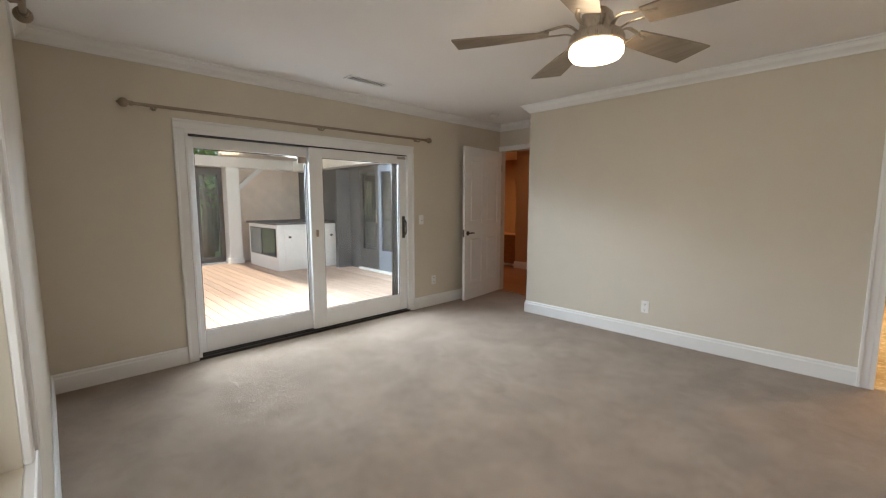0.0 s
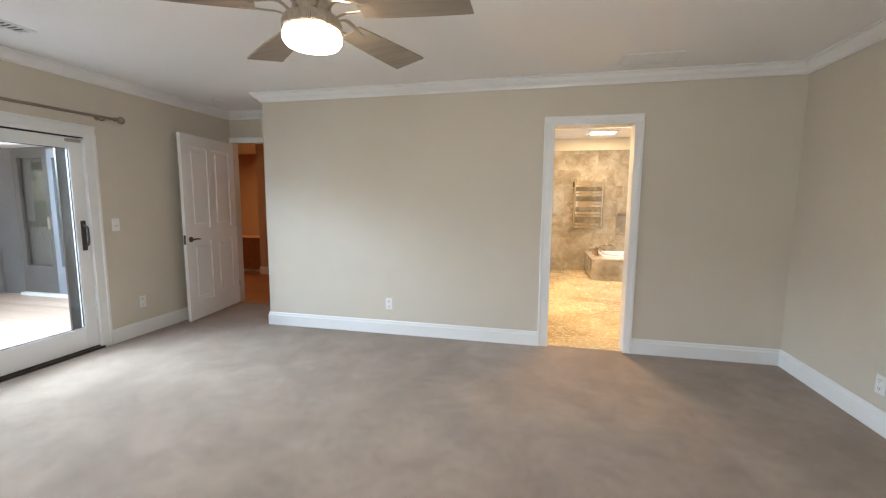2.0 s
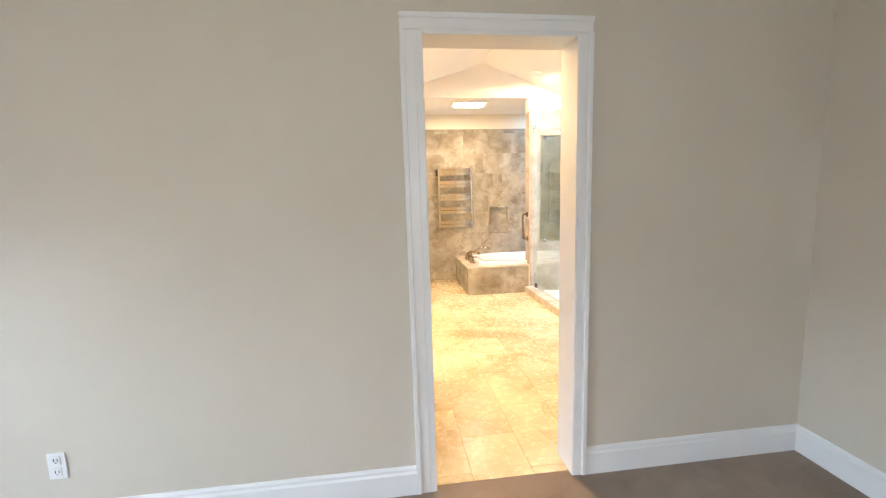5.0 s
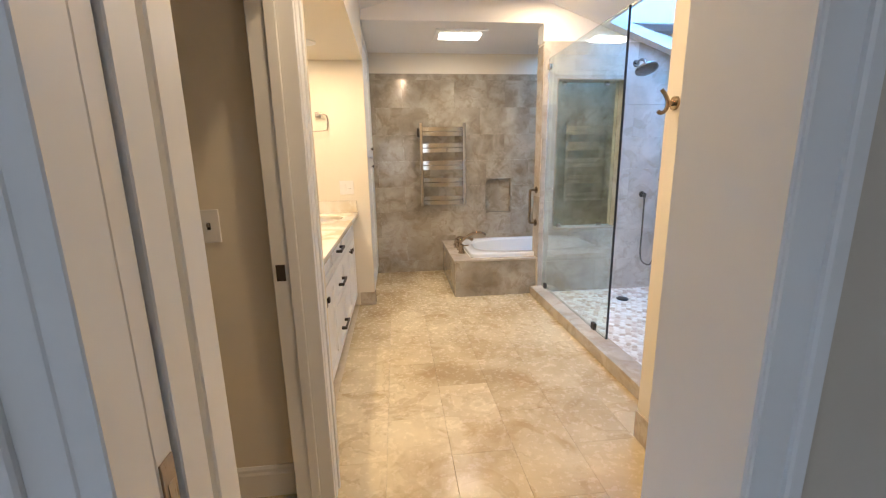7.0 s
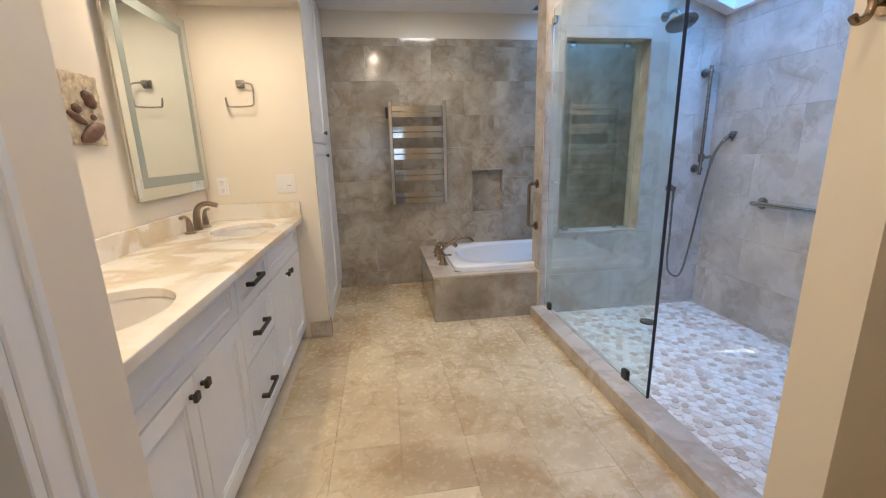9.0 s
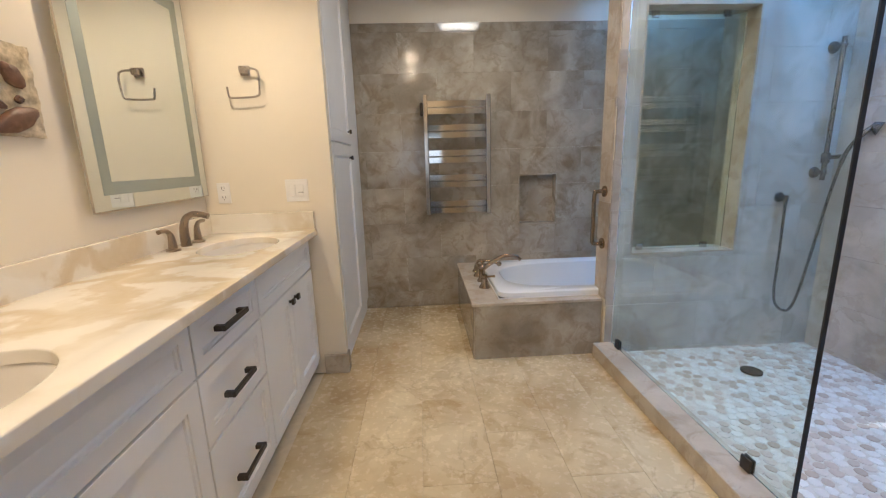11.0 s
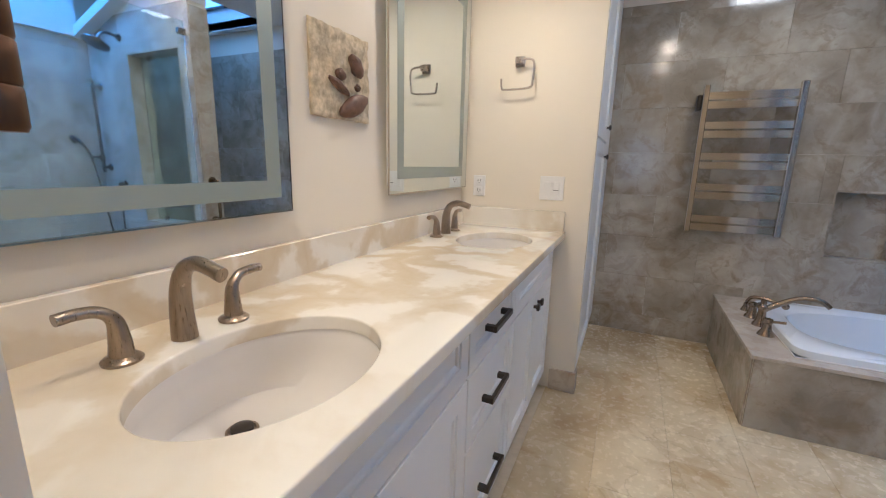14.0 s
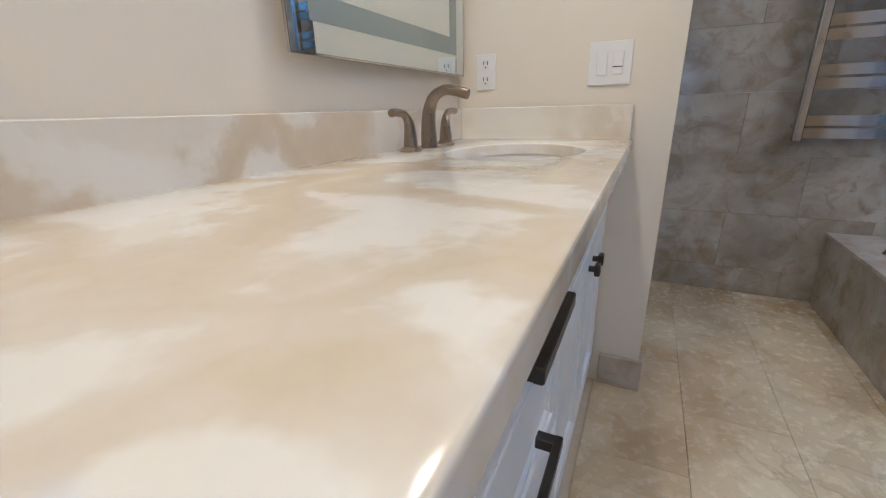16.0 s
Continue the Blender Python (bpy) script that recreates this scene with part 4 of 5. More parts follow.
g = prism(bmesh.new(), [(0.72, 2.57), (2.36, 2.57), (2.36, 2.42), (3.768, 2.42), (3.768, 2.43), (1.75, 2.99), (0.72, 2.66)], 0, 3.712, 3.86)
st(part("wall_gable", g, M_CEIL), "white painted gable above the tub alcove", "wall")
st(part("wall_gable_stub", prism(bmesh.new(), [(2.11, 2.42), (3.768, 2.42), (3.768, 2.43), (3.3, vault(3.3) + 0.05), (2.11, vault(2.11) + 0.01)], 0, 1.35, 1.48), M_BATH), "cream painted wall above the stub", "wall")
SKX0, SKX1, SKY0, SKY1 = 2.93, 3.735, 1.56, 3.60
vb = bmesh.new()
prism(vb, [(0.60, vault(0.60)), (1.75, 2.98), (1.75, 3.06), (0.60, vault(0.6) + 0.08)], 0, 0.31, 3.86)


def slope(x0, x1, y0, y1):
    prism(vb, [(x0, vault(x0)), (x1, vault(x1)), (x1, vault(x1) + 0.08), (x0, vault(x0) + 0.08)], 0, y0, y1)


slope(1.75, SKX0, 0.31, 3.86)
slope(SKX1, 3.88, 0.31, 3.86)
slope(SKX0, SKX1, 0.31, SKY0)
slope(SKX0, SKX1, SKY1, 3.86)
st(part("ceiling_vault", vb, M_CEIL), "white painted vaulted ceiling with a skylight", "ceiling")
sh = thing("skylight_1", (0, 0, 0), "roof skylight with a plain white shaft", "skylight", "", "structure")
T = 3.55
for nm, a, b in (("shaft_side", (SKX0 - 0.03, SKY0 - 0.03, vault(SKX0) - 0.0), (SKX0 + 0.005, SKY1 + 0.03, T)), ("shaft_side", (SKX1 - 0.005, SKY0 - 0.03, vault(SKX1)), (SKX1 + 0.03, SKY1 + 0.03, T)),
                 ("shaft_end", (SKX0 + 0.005, SKY0 - 0.03, vault(SKX0)), (SKX1 - 0.005, SKY0 + 0.005, T)), ("shaft_end", (SKX0 + 0.005, SKY1 - 0.005, vault(SKX0)), (SKX1 - 0.005, SKY1 + 0.03, T))):
    part(nm, boxes((a, b)), M_CEIL, sh)
part("pane", boxes(((SKX0 - 0.03, SKY0 - 0.03, T), (SKX1 + 0.03, SKY1 + 0.03, T + 0.01))), M_SKYGLASS, sh)
# soffit above the vanity, alcove ceiling with the second skylight
st(part("soffit_vanity", boxes(((0.0, 1.506, 2.23), (0.72, 3.66, 2.70))), M_BATH), "cream painted soffit above the vanity", "soffit")
ab = bmesh.new()
for a, b in (((0.0, 3.86), (2.62, 4.81)), ((3.60, 3.86), (3.768, 4.81)), ((2.62, 3.86), (3.60, 4.06)), ((2.62, 4.71), (3.60, 4.81))):
    box(ab, (*a, 2.57), (*b, 2.65))
st(part("ceiling_alcove", ab, M_CEIL), "white flat ceiling of the tub alcove", "ceiling")
sh = thing("skylight_2", (0, 0, 0), "small skylight above the tub", "skylight", "", "structure")
for a, b in (((2.59, 4.03, 2.575), (2.62, 4.74, 2.80)), ((3.60, 4.03, 2.575), (3.63, 4.74, 2.80)), ((2.62, 4.03, 2.575), (3.60, 4.06, 2.80)), ((2.62, 4.71, 2.575), (3.60, 4.74, 2.80))):
    part("shaft_side", boxes((a, b)), M_CEIL, sh)
part("frame", boxes(((2.62, 4.66, 2.772), (3.60, 4.708, 2.798)), ((3.56, 4.062, 2.772), (3.598, 4.66, 2.798))), M_DKFRAME, sh, "dark skylight frame")
part("pane", boxes(((2.59, 4.03, 2.80), (3.63, 4.74, 2.81))), M_SKYGLASS, sh)

# closet doorway frame
cf = thing("door_frame_closet", (0, 0, 0), "white cased door frame with a bronze strike plate", "door frame", "", "structure")
part("jamb", boxes(((0.515, 1.255, 0), (0.665, 1.275, 2.03)), bevel=0.002), M_TRIM, cf)
part("door_stop", boxes(((0.575, 1.243, 0), (0.61, 1.255, 2.03)), bevel=0.002), M_TRIM, cf)
part("strike_plate", boxes(((0.528, 1.252, 0.955), (0.560, 1.256, 1.015)), bevel=0.0008), M_DARK, cf, "dark bronze strike plate")
part("casing_leg", boxes(((0.65, 1.275, 0), (0.668, 1.345, 2.09)), ((0.65, 1.325, 0), (0.675, 1.346, 2.09)), bevel=0.003), M_TRIM, cf)
part("jamb", boxes(((0.515, 0.432, 0), (0.665, 0.452, 2.03)), bevel=0.002), M_TRIM, cf)
part("casing_leg", boxes(((0.65, 0.365, 0), (0.668, 0.432, 2.09)), ((0.65, 0.364, 0), (0.675, 0.385, 2.09)), bevel=0.003), M_TRIM, cf)
part("head_jamb", boxes(((0.515, 0.452, 2.01), (0.665, 1.255, 2.03)), bevel=0.002), M_TRIM, cf)
outlet("wall_switch", 0, 1.34, -1, 0.288, 1.15, "white plate with a dark toggle switch on the closet wall", "toggle switch", 0.075, 0.12)
st(part("baseboard", sweep(bmesh.new(), BASE, [(-0.98, 1.34, 0), (0.515, 1.34, 0)]), M_TRIM), "white closet baseboard", "baseboard")
for a, b in (((2.098, 1.338, 0), (3.768, 1.35, 0.145)), ((2.098, 1.35, 0), (2.11, 1.48, 0.145)), ((0.58, 3.645, 0), (0.727, 3.66, 0.125)), ((0.715, 3.66, 0), (0.727, 3.72, 0.125))):
    st(part("baseboard_tile", boxes((a, b), bevel=0.002), M_SLAB), "beige marble tile baseboard", "baseboard")

# ---- vanity ----
VY0, VY1, VF, CT = 1.507, 3.655, 0.532, 0.915
S1, S2, SD = (0.364, 1.908), (0.345, 3.235), (0.168, 0.220)


def nested(bm, y0, y1, z0, z1, steps):
    """Rectangles inset one in another, each at its own depth, joined into one moulded front facing +x."""
    loops = [[bm.verts.new((x, y, z)) for y, z in ((y0 + i, z0 + i), (y1 - i, z0 + i), (y1 - i, z1 - i), (y0 + i, z1 - i))] for i, x in steps]
    for a, b in zip(loops, loops[1:]):
        for k in range(4):
            bm.faces.new((a[k], a[(k + 1) % 4], b[(k + 1) % 4], b[k]))
    bm.faces.new(loops[0])
    bm.faces.new(loops[-1])
    return bm


def front(bm, y0, y1, z0, z1, rail=0.05, x=None):
    x, r = (VF if x is None else x), rail
    return nested(bm, y0, y1, z0, z1, [(0, x), (0, x + 0.0185), (0.0015, x + 0.020), (r - 0.001, x + 0.020), (r, x + 0.019), (r + 0.0005, x + 0.0145), (r + 0.009, x + 0.0135), (r + 0.012, x + 0.009), (r + 0.0125, x + 0.008)])


def bar_pull(parent, y, z, half=0.079):
    bm = bmesh.new()
    x = VF + 0.020
    for s in (-1, 1):
        box(bm, (x, y + s * half - 0.010, z - 0.009), (x + 0.036, y + s * half + 0.010, z + 0.009), bevel=0.0015)
    box(bm, (x + 0.025, y - half - 0.011, z - 0.0095), (x + 0.037, y + half + 0.011, z + 0.0095), bevel=0.002)
    part("bar_pull", bm, M_DARK, parent, "dark bronze bar pull")


def knob(parent, y, z, x=None):
    bm = bmesh.new()
    x = (VF + 0.020) if x is None else x
    box(bm, (x, y - 0.006, z - 0.006), (x + 0.02, y + 0.006, z + 0.006))
    box(bm, (x + 0.014, y - 0.015, z - 0.015), (x + 0.028, y + 0.015, z + 0.015), bevel=0.003)
    part("knob", bm, M_DARK, parent, "square dark bronze knob")


def cabinet(y0, y1, kind):
    c = thing("vanity_cabinet", (0.29, (y0 + y1) / 2, 0), {"sink": "white vanity sink cabinet with two panelled doors", "drawers": "white vanity unit with three panelled drawers"}[kind], "cabinet", "vanity cabinets")
    part("body", boxes(((0.02, y0 + 0.001, 0.09), (VF, y1 - 0.001, 0.70)), ((VF - 0.02, y0 + 0.001, 0.70), (VF, y1 - 0.001, 0.882))), M_CAB, c)
    part("toe_kick", boxes(((0.02, y0 + 0.001, 0.0), (0.46, y1 - 0.001, 0.09))), M_CAB, c)
    part("base_rail", boxes(((VF, y0 + 0.002, 0.075), (VF + 0.012, y1 - 0.002, 0.098)), bevel=0.003), M_CAB, c)
    g = 0.0045
    if kind == "sink":
        part("false_drawer_front", front(bmesh.new(), y0 + g, y1 - g, 0.690, 0.872, 0.052), M_CAB, c)
        m = (y0 + y1) / 2
        for a, b, k in ((y0 + g, m - g / 2, m - 0.04), (m + g / 2, y1 - g, m + 0.04)):
            dr = part("door", front(bmesh.new(), a, b, 0.102, 0.681, 0.062), M_CAB, c)
            knob(dr, k, 0.628)
    else:
        for z0, z1, pz in ((0.690, 0.872, 0.786), (0.452, 0.681, 0.556), (0.102, 0.443, 0.240)):
            dr = part("drawer_front", front(bmesh.new(), y0 + g, y1 - g, z0, z1, 0.046), M_CAB, c)
            bar_pull(dr, 2.598, pz)
    return c


cabinet(VY0, 2.384, "sink")
cabinet(2.384, 2.860, "drawers")
cabinet(2.860, VY1 - 0.004, "sink")

# worktop with two oval cut-outs
wt = thing("vanity_worktop", (0.3, 2.5, 0.885), "white and honey-veined marble worktop with two basin cut-outs", "worktop")
bm = bmesh.new()
X0, X1 = 0.004, 0.605


def loop(pts):
    vs = [bm.verts.new((x, y, CT)) for x, y in pts]
    return [bm.edges.new((vs[k], vs[(k + 1) % len(vs)])) for k in range(len(vs))]


rim_edges = loop([(X0, VY0), (X1, VY0), (X1, VY1), (X0, VY1)])
for c in (S1, S2):
    rim_edges += loop([(c[0] + SD[0] * math.cos(2 * math.pi * k / 64), c[1] + SD[1] * math.sin(2 * math.pi * k / 64)) for k in range(64)])
bmesh.ops.triangle_fill(bm, use_beauty=True, use_dissolve=False, edges=rim_edges)
bmesh.ops.recalc_face_normals(bm, faces=bm.faces)
ex = bmesh.ops.extrude_face_region(bm, geom=bm.faces[:])
bmesh.ops.translate(bm, verts=[v for v in ex["geom"] if isinstance(v, bmesh.types.BMVert)], vec=(0, 0, -0.032))
bmesh.ops.recalc_face_normals(bm, faces=bm.faces)
es = [e for e in bm.edges if len(e.link_faces) == 2 and all(v.co.z > CT - 1e-4 for v in e.verts) and e.calc_face_angle(0) > 1]
bmesh.ops.bevel(bm, geom=es, offset=0.005, segments=3, affect="EDGES", profile=0.5)
part("slab", bm, M_COUNTER, wt, smooth=True)
part("backsplash", boxes(((0.004, VY0, CT - 0.006), (0.024, VY1, CT + 0.105)), bevel=0.002), M_COUNTER, wt)
part("side_splash", boxes(((0.0245, VY1 - 0.02, CT - 0.006), (0.597, VY1, CT + 0.105)), bevel=0.002), M_COUNTER, wt)


def sink(c):
    t = thing("basin", (c[0], c[1], 0.74), "white oval undermount porcelain basin", "sink", "basins")
    bm = bmesh.new()
    prof = [(1.12, 0.0), (1.03, 0.0), (1.00, -0.01), (0.985, -0.05), (0.93, -0.10), (0.80, -0.135), (0.55, -0.152), (0.25, -0.158), (0.10, -0.160)]
    seg = 56
    rings = [[bm.verts.new((c[0] + 0.46 * z + SD[0] * r * math.cos(2 * math.pi * k / seg), c[1] + SD[1] * r * math.sin(2 * math.pi * k / seg), 0.883 + z)) for k in range(seg)] for r, z in prof]
    out = [(0.16, -0.172), (0.6, -0.166), (0.86, -0.148), (1.0, -0.10), (1.05, -0.05), (1.12, -0.012)]
    rings += [[bm.verts.new((c[0] + 0.46 * z + SD[0] * r * math.cos(2 * math.pi * k / seg), c[1] + SD[1] * r * math.sin(2 * math.pi * k / seg), 0.883 + z)) for k in range(seg)] for r, z in out]
    rings.append(rings[0])
    for a, b in zip(rings, rings[1:]):
        for k in range(seg):
            q = (k + 1) % seg
            bm.faces.new((a[k], a[q], b[q], b[k]))
    part("bowl", bm, M_PORC, t, smooth=True)
    part("drain", lathe(bmesh.new(), [(0.003, -0.01), (0.031, -0.01), (0.031, 0.003), (0.026, 0.004), (0.024, 0.0), (0.003, 0.0)], (c[0] - 0.112, c[1] + 0.015, 0.7285), 24), M_BRONZE, t, "bronze drain flange", smooth=True)
    part("stopper", lathe(bmesh.new(), [(0.003, 0.0), (0.022, 0.002), (0.021, 0.008), (0.01, 0.012), (0.002, 0.0125)], (c[0] - 0.112, c[1] + 0.015, 0.731), 24), M_DARK, t, "dark pop-up stopper", smooth=True)
    return t


sink(S1)
sink(S2)


def basin_tap(cx, cy):
    """A three-hole set: an arched spout between two lever valves; the spout points to +x."""
    t = thing("basin_tap", (cx, cy, CT), "three-hole brushed bronze basin tap with two levers", "tap", "basin taps")
    bm = bmesh.new()
    pts = curve_pts([(cx, cy, CT), (cx - 0.002, cy, CT + 0.05), (cx + 0.002, cy, CT + 0.10), (cx + 0.018, cy, CT + 0.136), (cx + 0.050, cy, CT + 0.153), (cx + 0.085, cy, CT + 0.150), (cx + 0.120, cy, CT + 0.140)], 6)
    n = len(pts)
    tube(bm, pts, [0.025 - 0.011 * min(1, k / (n * 0.6)) for k in range(n)], 18, 0.92)
    part("spout", bm, M_BRONZE, t, smooth=True)
    for s in (-1, 1):
        y = cy + s * 0.108
        hb = bmesh.new()
        lathe(hb, [(0.002, 0.0), (0.030, 0.0), (0.031, 0.005), (0.025, 0.010), (0.020, 0.012)], (cx, y, CT), 24)
        part("flange", hb, M_BRONZE, t, smooth=True)
        hb = bmesh.new()
        pts = curve_pts([(cx, y, CT + 0.008), (cx, y, CT + 0.045), (cx - 0.001, y + s * 0.004, CT + 0.075), (cx - 0.003, y + s * 0.024, CT + 0.094), (cx - 0.004, y + s * 0.054, CT + 0.099), (cx - 0.004, y + s * 0.078, CT + 0.098)], 6)
        n = len(pts)
        tube(hb, pts, [0.021 - 0.010 * min(1, k / (n * 0.5)) if k < n * 0.62 else 0.011 for k in range(n)], 14, 0.9)
        part("lever", hb, M_BRONZE, t, smooth=True)


basin_tap(0.147, 1.898)
basin_tap(0.085, 3.262)


def led_mirror(y0, y1, z0, z1, i0, w, label):
    t = thing("vanity_mirror", (0.02, (y0 + y1) / 2, z0), label, "mirror", "vanity mirrors")
    part("backing", boxes(((0.001, y0 + 0.03, z0 + 0.03), (0.030, y1 - 0.03, z1 - 0.03))), M_PLATE, t)
    part("mirror_glass", boxes(((0.030, y0, z0), (0.035, y1, z1)), bevel=0.0008), M_MIRROR, t, "silver mirror glass")
    for a, b in (((y0 + i0, z0 + i0), (y1 - i0, z0 + i0 + w)), ((y0 + i0, z1 - i0 - w), (y1 - i0, z1 - i0)), ((y0 + i0, z0 + i0 + w), (y0 + i0 + w, z1 - i0 - w)), ((y1 - i0 - w, z0 + i0 + w), (y1 - i0, z1 - i0 - w))):
        part("frosted_band", boxes(((0.0352, a[0], a[1]), (0.0358, b[0], b[1]))), M_FROST, t, "frosted glass light band, unlit")
    part("edge_strip", boxes(((0.028, y0 - 0.002, z0 - 0.004), (0.0355, y1 + 0.002, z0 - 0.0005)), ((0.028, y1 + 0.0005, z0), (0.0355, y1 + 0.003, z1)), ((0.028, y0 - 0.003, z0), (0.0355, y0 - 0.0005, z1))), M_CHROME, t)
    return t


led_mirror(1.53, 2.303, 1.118, 2.14, 0.036, 0.046, "frameless mirror with a frosted band showing the shower")
led_mirror(2.82, 3.63, 1.130, 2.14, 0.058, 0.050, "frameless mirror with a frosted band beside the towel ring")

# sand plaque with shells
pl = thing("wall_plaque", (0.0, 2.57, 1.39), "square sandy relief plaque with dark shells", "wall art")
bm = bmesh.new()
N = 40
gv = {}
for i in range(N + 1):
    for k in range(N + 1):
        y, z = 2.428 + 0.292 * i / N, 1.388 + 0.272 * k / N
        e = 0.004 if i in (0, N) or k in (0, N) else 0
        gv[i, k] = bm.verts.new((0.014 + 0.005 * noise.noise((y * 30, z * 30, 3)) + 0.003 * noise.noise((y * 80, z * 80, 9)) - e, y + 0.004 * noise.noise((z * 40, 1, i)), z + 0.004 * noise.noise((y * 40, 5, k))))
for i in range(N):
    for k in range(N):
        bm.faces.new((gv[i, k], gv[i + 1, k], gv[i + 1, k + 1], gv[i, k + 1]))
rim = [gv[i, 0] for i in range(N + 1)] + [gv[N, k] for k in range(1, N + 1)] + [gv[i, N] for i in range(N - 1, -1, -1)] + [gv[0, k] for k in range(N - 1, 0, -1)]
bk = [bm.verts.new((0.001, v.co.y, v.co.z)) for v in rim]
for k in range(len(rim)):
    q = (k + 1) % len(rim)
    bm.faces.new((rim[k], rim[q], bk[q], bk[k]))
bm.faces.new(bk)
part("sand_slab", bm, M_PLAQUE, pl, smooth=True)
for y, z, a, l, wd in ((2.637, 1.564, -52, 0.044, 0.030), (2.554, 1.524, -20, 0.025, 0.020), (2.548, 1.488, -24, 0.058, 0.017), (2.643, 1.497, 0, 0.015, 0.013), (2.622, 1.436, 21, 0.086, 0.033)):
    sb = bmesh.new()
    bmesh.ops.create_icosphere(sb, subdivisions=3, radius=1.0)
    for v in sb.verts:
        q = v.co.copy()
        v.co = Vector((q.x * 0.55 * wd, q.y * l, q.z * wd * (1 - 0.35 * q.y * q.y) + 0.12 * wd * q.y)) * (1 + 0.06 * noise.noise(q * 4)) + Vector((0.0022 * math.sin(q.y * 18), 0, 0))
    part("shell", turned(sb, Matrix.Translation((0.019, y, z)) @ Matrix.Rotation(radians(a), 4, "X")), M_PLEAF, pl, "dark brown shell", smooth=True)


def towel_ring(x, y, z):
    t = thing("towel_ring", (x, y, z), "brushed nickel open towel ring on a square base", "towel ring")
    part("wall_base", boxes(((x - 0.025, y - 0.012, z - 0.025), (x + 0.025, y, z + 0.025)), ((x - 0.017, y - 0.050, z - 0.017), (x + 0.017, y - 0.012, z + 0.017)), bevel=0.003), M_NICKEL, t)
    bm = bmesh.new()
    yy = y - 0.045
    tube(bm, curve_pts([(x - 0.01, yy, z + 0.002), (x + 0.055, yy, z + 0.002), (x + 0.080, yy, z - 0.02), (x + 0.078, yy, z - 0.10), (x + 0.060, yy, z - 0.135), (x - 0.06, yy, z - 0.140), (x - 0.082, yy, z - 0.130), (x - 0.088, yy, z - 0.085)], 7), 0.0055, 10)
    part("ring", bm, M_NICKEL, t, smooth=True)


towel_ring(0.308, 3.66, 1.778)
outlet("wall_outlet", 0, 3.66, -1, 0.110, 1.137, "white duplex outlet above the side splash")
outlet("wall_switch", 0, 3.66, -1, 0.515, 1.140, "white double rocker switch above the side splash", "light switch", 0.125, 0.125)

# swing-arm holder on the vanity's end wall
mm = thing("swing_arm_holder", (0.463, 1.506, 1.33), "warm bronze wall-mounted swing-arm holder beside the vanity", "wall fixture")
part("wall_base", boxes(((0.438, 1.506, 1.30), (0.488, 1.518, 1.36)), bevel=0.004), M_COPPER, mm)
bm = bmesh.new()
tube(bm, curve_pts([(0.463, 1.515, 1.33), (0.473, 1.545, 1.34), (0.488, 1.558, 1.40), (0.483, 1.56, 1.46), (0.453, 1.562, 1.49), (0.413, 1.565, 1.475)], 6), [0.010] * 31, 12)
part("arm", bm, M_COPPER, mm, smooth=True)
part("drum", lathe(bmesh.new(), [(0.004, 0.0), (0.017, 0.0), (0.019, 0.004), (0.019, 0.030), (0.0175, 0.032), (0.019, 0.034), (0.019, 0.062), (0.0175, 0.064), (0.019, 0.066), (0.019, 0.094), (0.017, 0.098), (0.004, 0.098)], (0.479, 1.575, 1.27), 24), M_COPPER, mm, "ribbed bronze drum", smooth=True)
part("knob", lathe(bmesh.new(), [(0.002, 0.0), (0.010, 0.003), (0.013, 0.012), (0.010, 0.021), (0.002, 0.024)], (0.473, 1.555, 1.245), 18), M_COPPER, mm, smooth=True)
bm = bmesh.new()
tube(bm, [(0.473, 1.555, 1.262), (0.478, 1.56, 1.30), (0.481, 1.565, 1.36)], 0.008, 10)
part("stem", bm, M_COPPER, mm, smooth=True)

# ---- linen cabinet ----
lc = thing("linen_cabinet", (0.35, 4.26, 0), "tall white linen cabinet with two panelled doors", "cabinet")
part("body", boxes(((0.02, 3.722, 0.0), (0.695, 4.798, 2.565))), M_CAB, lc)


def tall_front(y0, y1, z0, z1):
    return front(bmesh.new(), y0, y1, z0, z1, 0.07, 0.695)


for z0, z1, kz in ((0.11, 1.402, 1.32), (1.416, 2.54, 1.50)):
    dd = part("door", tall_front(3.75, 4.44, z0, z1), M_CAB, lc)
    knob(dd, 4.32, kz, 0.715)
part("filler", boxes(((0.695, 4.445, 0.11), (0.712, 4.797, 2.54))), M_CAB, lc)

# ---- towel warmer ----
tw = thing("towel_warmer", (1.53, 4.72, 0.83), "polished steel heated towel rail on the tiled wall", "towel warmer")
for x in (1.278, 1.785):
    part("post", boxes(((x - 0.017, 4.690, 0.835), (x + 0.017, 4.735, 1.795)), bevel=0.004), M_CHROME, tw)
    for z in (0.90, 1.72):
        part("wall_mount", cyl(bmesh.new(), (x, 4.735, z), (x, 4.80, z), 0.014), M_CHROME, tw)
for zc in (1.70, 1.515, 1.315, 1.115, 0.90):
    for dz in (0.027, -0.030):
        bm = bmesh.new()
        rows = []
        for k in range(9):
            x = 1.296 + (1.767 - 1.296) * k / 8
            yy = 4.712 - 0.006 * math.sin(math.pi * k / 8)
            rows.append([bm.verts.new((x, yy + dy, zc + dz + h)) for dy, h in ((0, -0.0225), (0, 0.0225), (0.010, 0.0225), (0.010, -0.0225))])
        for a, b in zip(rows, rows[1:]):
            for k in range(4):
                bm.faces.new((a[k], a[(k + 1) % 4], b[(k + 1) % 4], b[k]))
        bm.faces.new(rows[0])
        bm.faces.new(rows[-1])
        part("rail_bar", bm, M_CHROME, tw, smooth=True)
part("control_box", boxes(((1.235, 4.73, 1.64), (1.262, 4.795, 1.74)), bevel=0.006), M_DARK, tw, "dark thermostat knob")

